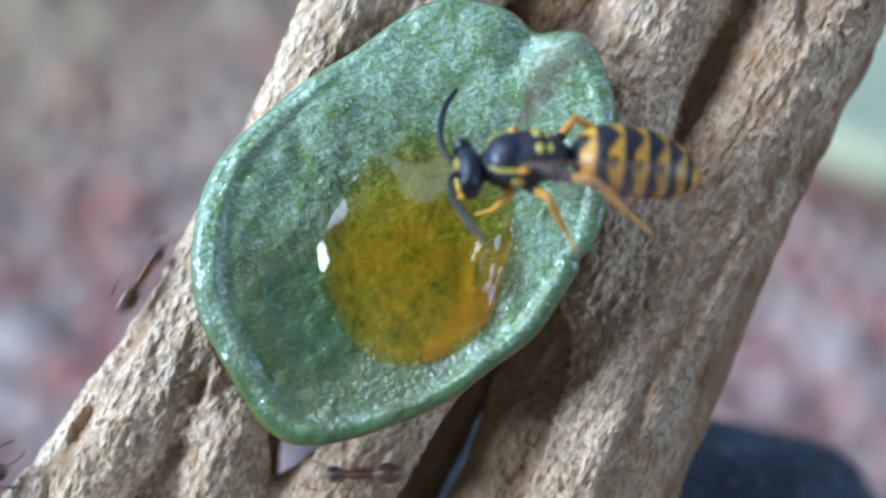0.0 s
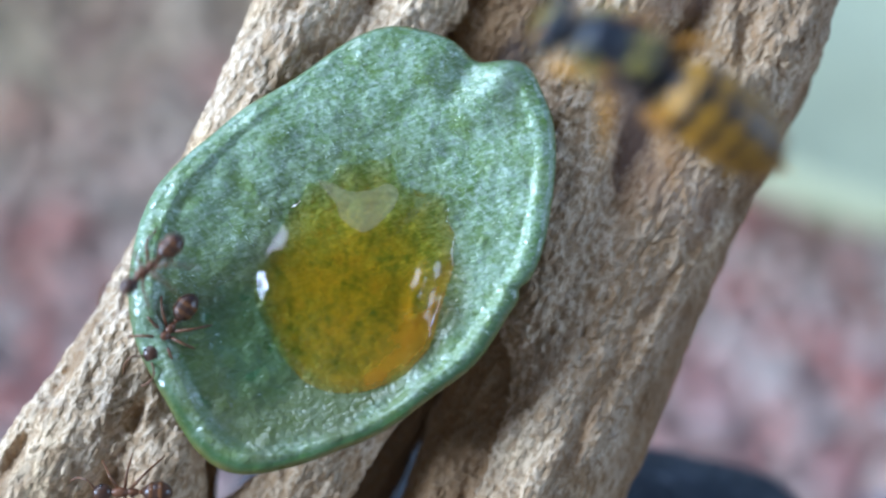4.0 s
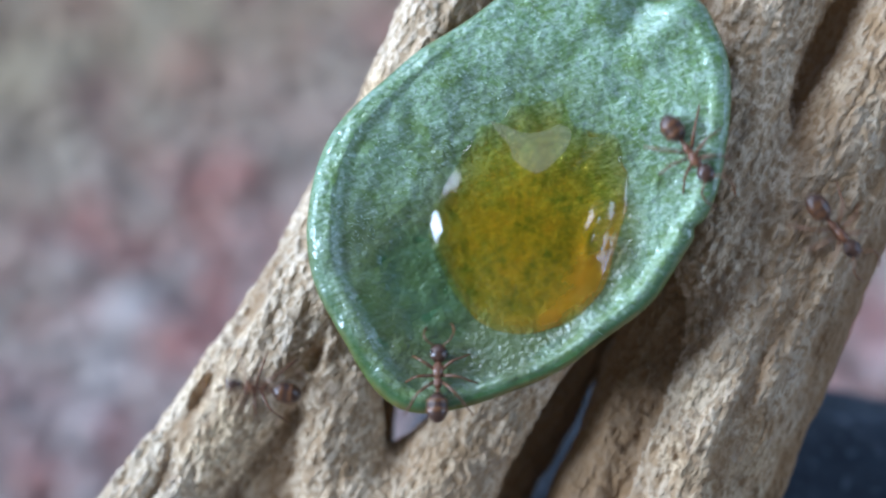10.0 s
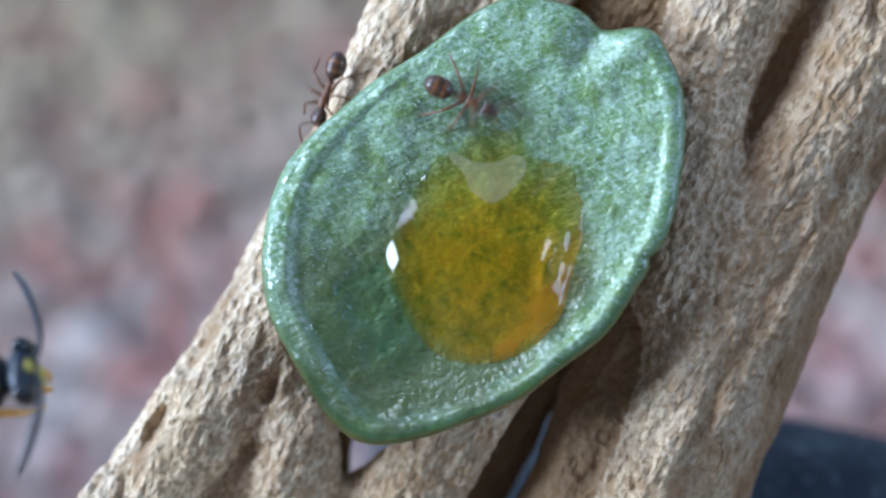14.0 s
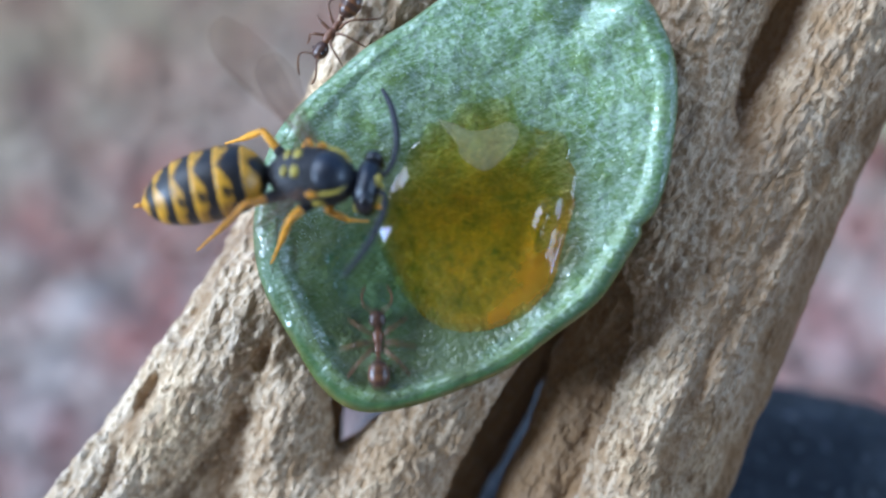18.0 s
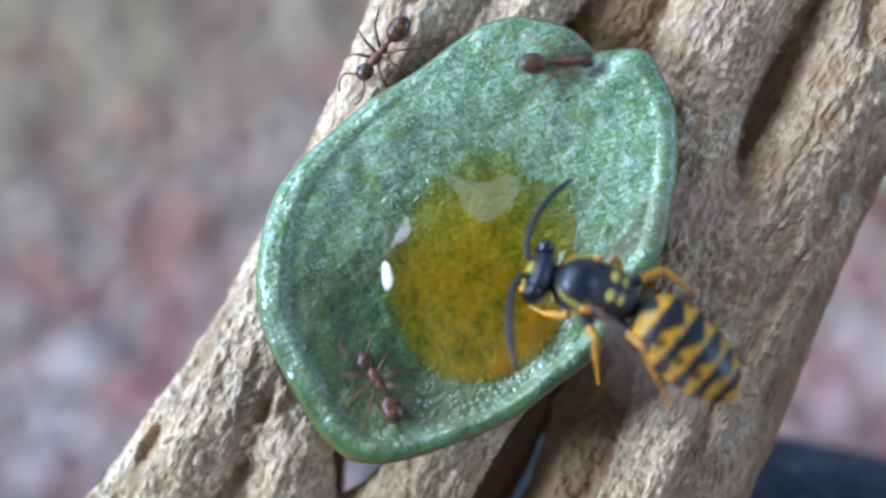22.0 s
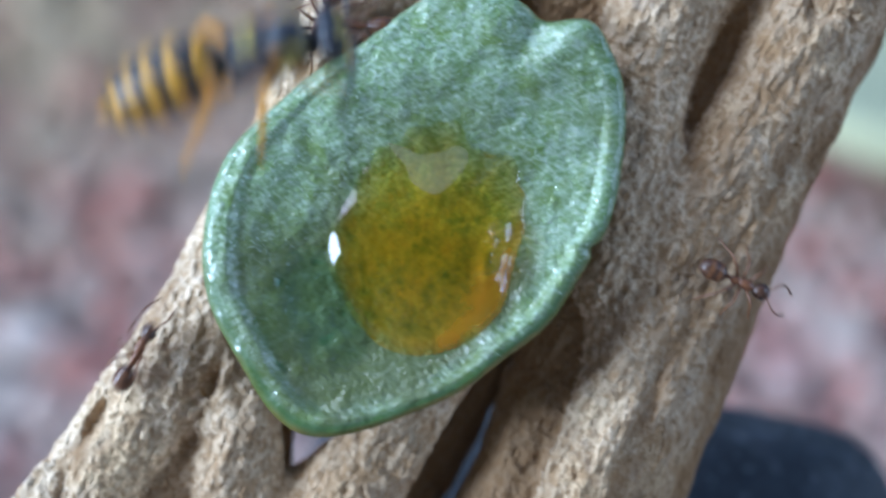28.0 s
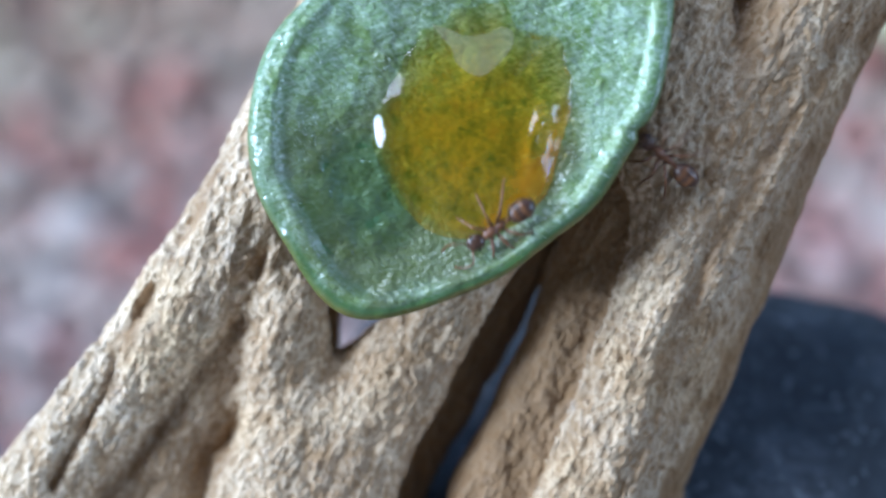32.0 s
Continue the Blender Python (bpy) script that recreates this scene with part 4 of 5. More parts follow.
def honey():
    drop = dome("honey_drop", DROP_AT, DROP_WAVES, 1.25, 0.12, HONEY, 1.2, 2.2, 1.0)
    tagged(drop, "glossy amber drop of honey lying in the green leaf", "honey")
    film = dome("sap_film", FILM_AT, FILM_WAVES, 0.3, 0.06, SAP, 0.0, 1.0)
    tagged(film, "thin clear wet film beside the honey", "liquid")

    # beads of the same sap along the shore of the film
    for x, y, r in ((-7.95, -2.85, 0.3), (-6.9, -4.5, 0.26), (-8.1, -7.05, 0.24), (-6.7, -3.6, 0.2), (-12.3, 2.6, 0.22), (-8.0, 6.9, 0.2)):
        bead = part("sap_bead", balls(((0, 0, 0), (r, r, 0.62 * r)), u=16, v=10), SAP)
        bead.matrix_basis = BASE @ pose(x * MM, y * MM, (float(leaf_height(x, y)) + 0.1 * r + (0.12 if r > 0.25 else 0.03)) * MM)
        tagged(bead, "tiny clear bead of sap on the wet leaf", "droplet", group="sap beads")


def reflection_patch():
    """A thin pale plate that stands for a reflection on the honey, pointed at its foot."""
    bm = bmesh.new()
    pts = spline([(-2.4, 1.45, 0), (-1.9, 0.75, 0), (-1.35, 0.1, 0), (-1.05, -0.75, 0), (0.1, -1.45, 0), (1.1, -0.8, 0),
                  (1.8, 0.1, 0), (1.9, 0.85, 0), (1.3, 1.2, 0), (0.5, 0.85, 0), (-0.6, 0.75, 0), (-1.5, 1.15, 0), (-2.4, 1.45, 0)], 4)[:-1]
    top = [bm.verts.new((x, y, 0.05 + 0.02 * noise.noise((x, y, 0)))) for x, y, _ in pts]
    low = [bm.verts.new((x, y, 0.0)) for x, y, _ in pts]
    bm.faces.new(top)
    bm.faces.new(low[::-1])
    for k in range(len(pts)):
        j = (k + 1) % len(pts)
        bm.faces.new((top[j], top[k], low[k], low[j]))
    bmesh.ops.triangulate(bm, faces=[f for f in bm.faces if len(f.verts) > 4])
    ob = part("reflection_patch", bm, REFLECTION, smooth=False)
    ob.matrix_basis = BASE @ pose(-1.92 * MM, 2.95 * MM, REFLECTION_Z * MM, REFLECTION_TILT, 0, 0)
    tagged(ob, "pale translucent plate standing for a reflection on the honey", "scrap")


REFLECTION_Z, REFLECTION_TILT = 0.72, -14.0

# ---- insects ----


def wasp():
    """A wasp in millimetres: x ahead, y to its left, z up; its origin is the middle of the thorax."""
    w = new("wasp")
    tagged(w, "black and yellow banded wasp feeding at a drop of honey", "wasp")

    def loft(profile, seg=28, half=None):
        """Rings along x: (x, half width, half height, z)."""
        bm = bmesh.new()
        q = spline(profile, 4)
        rings = [[bm.verts.new((x, r * math.cos(a), z + h * math.sin(a))) for a in (2 * math.pi * k / seg for k in range(seg))] for x, r, h, z in q]
        for a, b in zip(rings, rings[1:]):
            for k in range(seg):
                bm.faces.new((a[k], b[k], b[(k + 1) % seg], a[(k + 1) % seg]))
        bm.faces.new(rings[0])
        bm.faces.new(rings[-1][::-1])
        bmesh.ops.recalc_face_normals(bm, faces=bm.faces[:])
        return bm

    part("thorax", loft([(2.3, 0.6, 0.6, -0.1), (1.7, 1.3, 1.05, 0), (0.9, 1.62, 1.3, 0), (-0.2, 1.68, 1.35, 0), (-1.3, 1.45, 1.25, -0.05),
                         (-2.1, 1.0, 0.9, -0.2), (-2.6, 0.45, 0.45, -0.35)]), FELT, w, "black downy thorax")
    part("mesoscutum", balls(((0.75, 0, 0.55), (1.3, 1.34, 1.0)), u=28, v=18), BLACK, w, "glossy black shield")
    for s in (1, -1):
        part("collar_stripe", tubes([(1.9, s * .75, .70, .06), (1.4, s * 1.24, .74, .13), (.6, s * 1.5, .70, .13), (.1, s * 1.58, .66, .06)]), YELLOW, w, "yellow stripe")
        part("side_spot", balls(((0.5, s * 1.55, -0.05), (0.46, 0.18, 0.38))), YELLOW, w)
        part("scutellum_spot", balls(((-0.95, s * .52, 1.13), (0.26, 0.4, 0.2))), YELLOW, w)
        part("rear_spot", balls(((-1.55, s * .5, 0.95), (0.17, 0.38, 0.2))), YELLOW, w)
        part("wing_base", balls(((0.15, s * 1.58, 0.72), (0.34, 0.2, 0.2))), ORANGE, w)
    head = part("head", balls(((2.95, 0, -0.15), (0.8, 1.72, 1.2)), u=28, v=18), BLACK, w, "black head")
    part("face", balls(((3.45, 0, -0.75), (0.42, 0.75, 0.7))), YELLOW, head, "yellow face shield")
    part("brow_spot", balls(((3.5, 0, 0.5), (0.26, 0.42, 0.4))), YELLOW, head)
    for s in (1, -1):
        part("eye", balls(((3.1, s * 1.38, 0.1), (0.6, 0.56, 0.98))), EYE, head, "glossy black eye")
        part("cheek", balls(((2.62, s * 1.15, -0.5), (0.28, 0.3, 0.7))), YELLOW, head)
        part("mandible", tubes([(3.5, s * .55, -1.25, .2), (3.75, s * .4, -1.65, .14), (3.75, s * .1, -1.9, .05)]), ORANGE, head)
        part("antenna", tubes([(3.6, s * .35, .25, .2), (4.05, s * .9, .55, .16), (4.2, s * 2.0, .8, .18), (3.95, s * 3.4, .85, .2), (3.45, s * 4.8, .7, .19), (2.75, s * 6.0, .45, .12)], seg=8),
             ANTENNA, head, "long dark grey feeler")
    # six ring plates of the abdomen, each lapping over the next
    PIVOT = Vector((-2.55, 0, -0.35))
    rad = spline([(0, .32), (.05, 1.0), (.12, 1.52), (.22, 1.90), (.42, 2.05), (.62, 1.95), (.8, 1.58), (.92, 1.0), (1.0, .15)], 8)
    ends = [0.0, 0.17, 0.37, 0.55, 0.71, 0.86, 1.0]

    def plate(i):
        bm = bmesh.new()
        seg, steps, L = 44, 10, 7.4
        lo, hi = ends[i], min(1.0, ends[i + 1] + 0.012)
        layer = bm.verts.layers.float.new("stripe")
        rings = []
        for j in range(steps + 1):
            s = j / steps
            q = lo + (hi - lo) * s
            r = np.interp(q, rad[:, 0], rad[:, 1]) * (1 + 0.025 * s) + 0.015
            if j == steps and i < 5:
                r -= 0.06
            row = []
            for k in range(seg):
                a = 2 * math.pi * k / seg
                off = abs((a + math.pi) % (2 * math.pi) - math.pi)   # from the back's midline
                v = bm.verts.new((-q * L, r * math.sin(a), 0.88 * r * math.cos(a) - 0.9 * q * q + 0.2 * q))
                edge = 0.46 if i else 0.34
                tooth = 0.42 * max(0.0, 1 - off / 0.62) + 0.16 * max(0.0, 1 - abs(off - 1.5) / 0.35)
                black = s < edge + tooth * (1.0 if i < 5 else 0.4)
                dot = i in (1, 2, 3) and (off - 0.85) ** 2 / 0.032 + (s - 0.62) ** 2 / 0.02 < 1
                v[layer] = 0.0 if black or dot else 1.0
                row.append(v)
            rings.append(row)
        for a, b in zip(rings, rings[1:]):
            for k in range(seg):
                bm.faces.new((a[k], a[(k + 1) % seg], b[(k + 1) % seg], b[k]))
        bm.faces.new(rings[0][::-1])
        bm.faces.new(rings[-1])
        bmesh.ops.recalc_face_normals(bm, faces=bm.faces[:])
        return bm

    belly = part("abdomen", plate(0), BANDED, w, "first yellow plate of the banded abdomen")
    belly.location = PIVOT * MM
    for i in range(1, 6):
        part("abdomen_plate", plate(i), BANDED, belly, "yellow plate with a toothed black band")
    part("waist", tubes([(0.5, 0, 0.1, .3), (0, 0, 0, .2), (-.4, 0, 0, .34)]), BLACK, belly)
    part("sting_tip", tubes([(-7.5, 0, -.68, .14), (-7.9, 0, -.78, .03)]), ORANGE, belly)
    legs = (((1.2, .7, -.9), (0.9, 1.45, -1.0), (2.1, 1.2, -2.2), (3.1, .7, -2.9)),
            ((0.1, .9, -1.0), (-0.9, 2.6, -.6), (-1.5, 3.0, -2.9), (-2.0, 3.5, -4.4)),
            ((-1.4, .8, -.9), (-3.4, 2.4, .0), (-5.0, 3.1, -2.4), (-6.2, 3.6, -4.0)))
    for s in (1, -1):
        for base, knee, ankle, toe in legs:
            b, k, a, e = [Vector((p[0], s * p[1], p[2])) for p in (base, knee, ankle, toe)]
            leg = part("leg", tubes([(*b, .34), (*(b.lerp(k, .3)), .36), (*(b.lerp(k, .55)), .27)]), FELT, w, "black thigh")
            part("thigh_tip", tubes([(*(b.lerp(k, .5)), .27), (*(b.lerp(k, .8)), .24), (*k, .18)]), ORANGE, leg)
            part("shin", tubes([(*k, .17), (*(k.lerp(a, .5)), .22), (*a, .15)]), ORANGE, leg)
            part("foot", tubes([(*a, .12), (*(a.lerp(e, .5)), .09), (*e, .07)]), ORANGE, leg)
    # wings held out and back, thin plates with veins
    for s in (1, -1):
        for nm, L, wd, ang, root in (("forewing", 9.4, 2.0, 42, (.2, 1.3, .95)), ("hindwing", 6.4, 1.7, 60, (-.5, 1.25, .75))):
            out = [(0, 0), (.06, .14), (.25, .42), (.55, .75), (.8, .86), (.95, .6), (1.0, .15), (.96, -.2), (.7, -.55), (.35, -.35), (.08, -.12)]
            pts = spline([(x * L, y * wd, 0) for x, y in out] + [(0, 0, 0)], 4)[:-1]
            bm = bmesh.new()
            up = [bm.verts.new((x, y, 0.012)) for x, y, _ in pts]
            dn = [bm.verts.new((x, y, -0.012)) for x, y, _ in pts]
            bm.faces.new(up)
            bm.faces.new(dn[::-1])
            for k in range(len(pts)):
                j = (k + 1) % len(pts)
                bm.faces.new((up[j], up[k], dn[k], dn[j]))
            bmesh.ops.recalc_face_normals(bm, faces=bm.faces[:])
            wing = part(nm, bm, WING, w, "thin brownish transparent wing", smooth=False)
            wing.matrix_basis = pose(root[0] * MM, s * root[1] * MM, root[2] * MM, 0, 0, s * (180 - ang)) @ pose(0, 0, 0, 0, -14 if nm == "forewing" else -6, 0)
            part("vein", tubes([(0, 0, .03, .05), (.3 * L, .34 * wd, .03, .035), (.62 * L, .68 * wd, .03, .025), (.85 * L, .75 * wd, .03, .015)],
                               [(0, 0, .03, .04), (.4 * L, 0, .03, .025), (.8 * L, -.1 * wd, .03, .012)], seg=6), VEIN, wing)
    w.scale = (0.92, 0.92, 0.92)
    return w, belly


def ant():
    """An ant in millimetres: x ahead, z up; its origin is on the ground under the thorax."""
    a = new("ant")
    tagged(a, "small red-brown ant with a dark striped rear", "ant", group="ants at the honey")
    head = part("head", balls(((1.28, 0, 0.42), (0.42, 0.37, 0.30)), u=16, v=10), ANT_DARK, a)
    part("thorax", balls(((0.55, 0, 0.46), (0.40, 0.23, 0.23)), ((0.05, 0, 0.42), (0.30, 0.18, 0.19)), u=16, v=10), ANT_RED, a, "red-brown thorax")
    part("waist", balls(((-0.33, 0, 0.42), (0.11, 0.10, 0.17)), u=10, v=8), ANT_RED, a)
    gaster = part("gaster", balls(((-1.02, 0, 0.46), (0.64, 0.46, 0.42)), u=20, v=14), ANT_DARK, a, "glossy dark rear")
    for x, r in ((-0.8, .437), (-1.15, .452)):
        bm = bmesh.new()
        seg = 20
        rings = [[bm.verts.new((x + dx, r * q * 1.0 * math.cos(t), .46 + .92 * r * q * math.sin(t))) for t in (2 * math.pi * k / seg for k in range(seg))]
                 for dx, q in ((-.11, .975), (-.06, 1.02), (.06, 1.02), (.11, .975))]
        for p, q in zip(rings, rings[1:]):
            for k in range(seg):
                bm.faces.new((p[k], q[k], q[(k + 1) % seg], p[(k + 1) % seg]))
        bmesh.ops.recalc_face_normals(bm, faces=bm.faces[:])
        part("band", bm, ANT_AMBER, gaster, "paler ring")
    for s in (1, -1):
        part("eye", balls(((1.32, s * .30, .54), (.09, .07, .09)), u=8, v=6), EYE, head)
        part("antenna", tubes([(1.55, s * .14, .5, .04), (1.85, s * .55, .78, .04), (2.3, s * .62, .45, .045), (2.65, s * .45, .2, .05)], seg=6, n=3), ANT_LEG, head)
        for bx, kx, tx, ky, ty in ((.6, .95, 1.35, .75, 1.25), (.35, .2, .1, .95, 1.6), (.1, -.55, -1.25, .85, 1.45)):
            part("leg", tubes([(bx, s * .15, .36, .075), ((bx + kx) / 2, s * ky * .6, .68, .07), (kx, s * ky, .72, .05), ((kx + tx) / 2, s * (ky + ty) / 2, .32, .05), (tx, s * ty, .02, .03)], seg=6, n=3), ANT_LEG, a)
    a.scale = (1.28, 1.28, 1.28)
    return a


def perch(x, y):
    """Height of the surface that an insect walks on."""
    a = math.atan2(y - LEAF_AT[1], x - LEAF_AT[0])
    if math.hypot(x - LEAF_AT[0], y - LEAF_AT[1]) < leaf_edge(np.array(a)) * 0.99:
        z = float(leaf_height(x, y))
        d = math.hypot(x - DROP_AT[0], y - DROP_AT[1]) / float(waves(DROP_WAVES, np.array(math.atan2(y - DROP_AT[1], x - DROP_AT[0]))))
        return max(z, 0.25 + 1.1 * (1 - d * d) ** 0.8) if d < 1 else z
    i, j = int((x - XS[0]) / GRID), int((y - YS[0]) / GRID)
    if 2 < i < len(XS) - 3 and 2 < j < len(YS) - 3:
        return float(WOOD_TOP[i - 2:i + 3, j - 2:j + 3].max()) + 0.3
    return -4.0


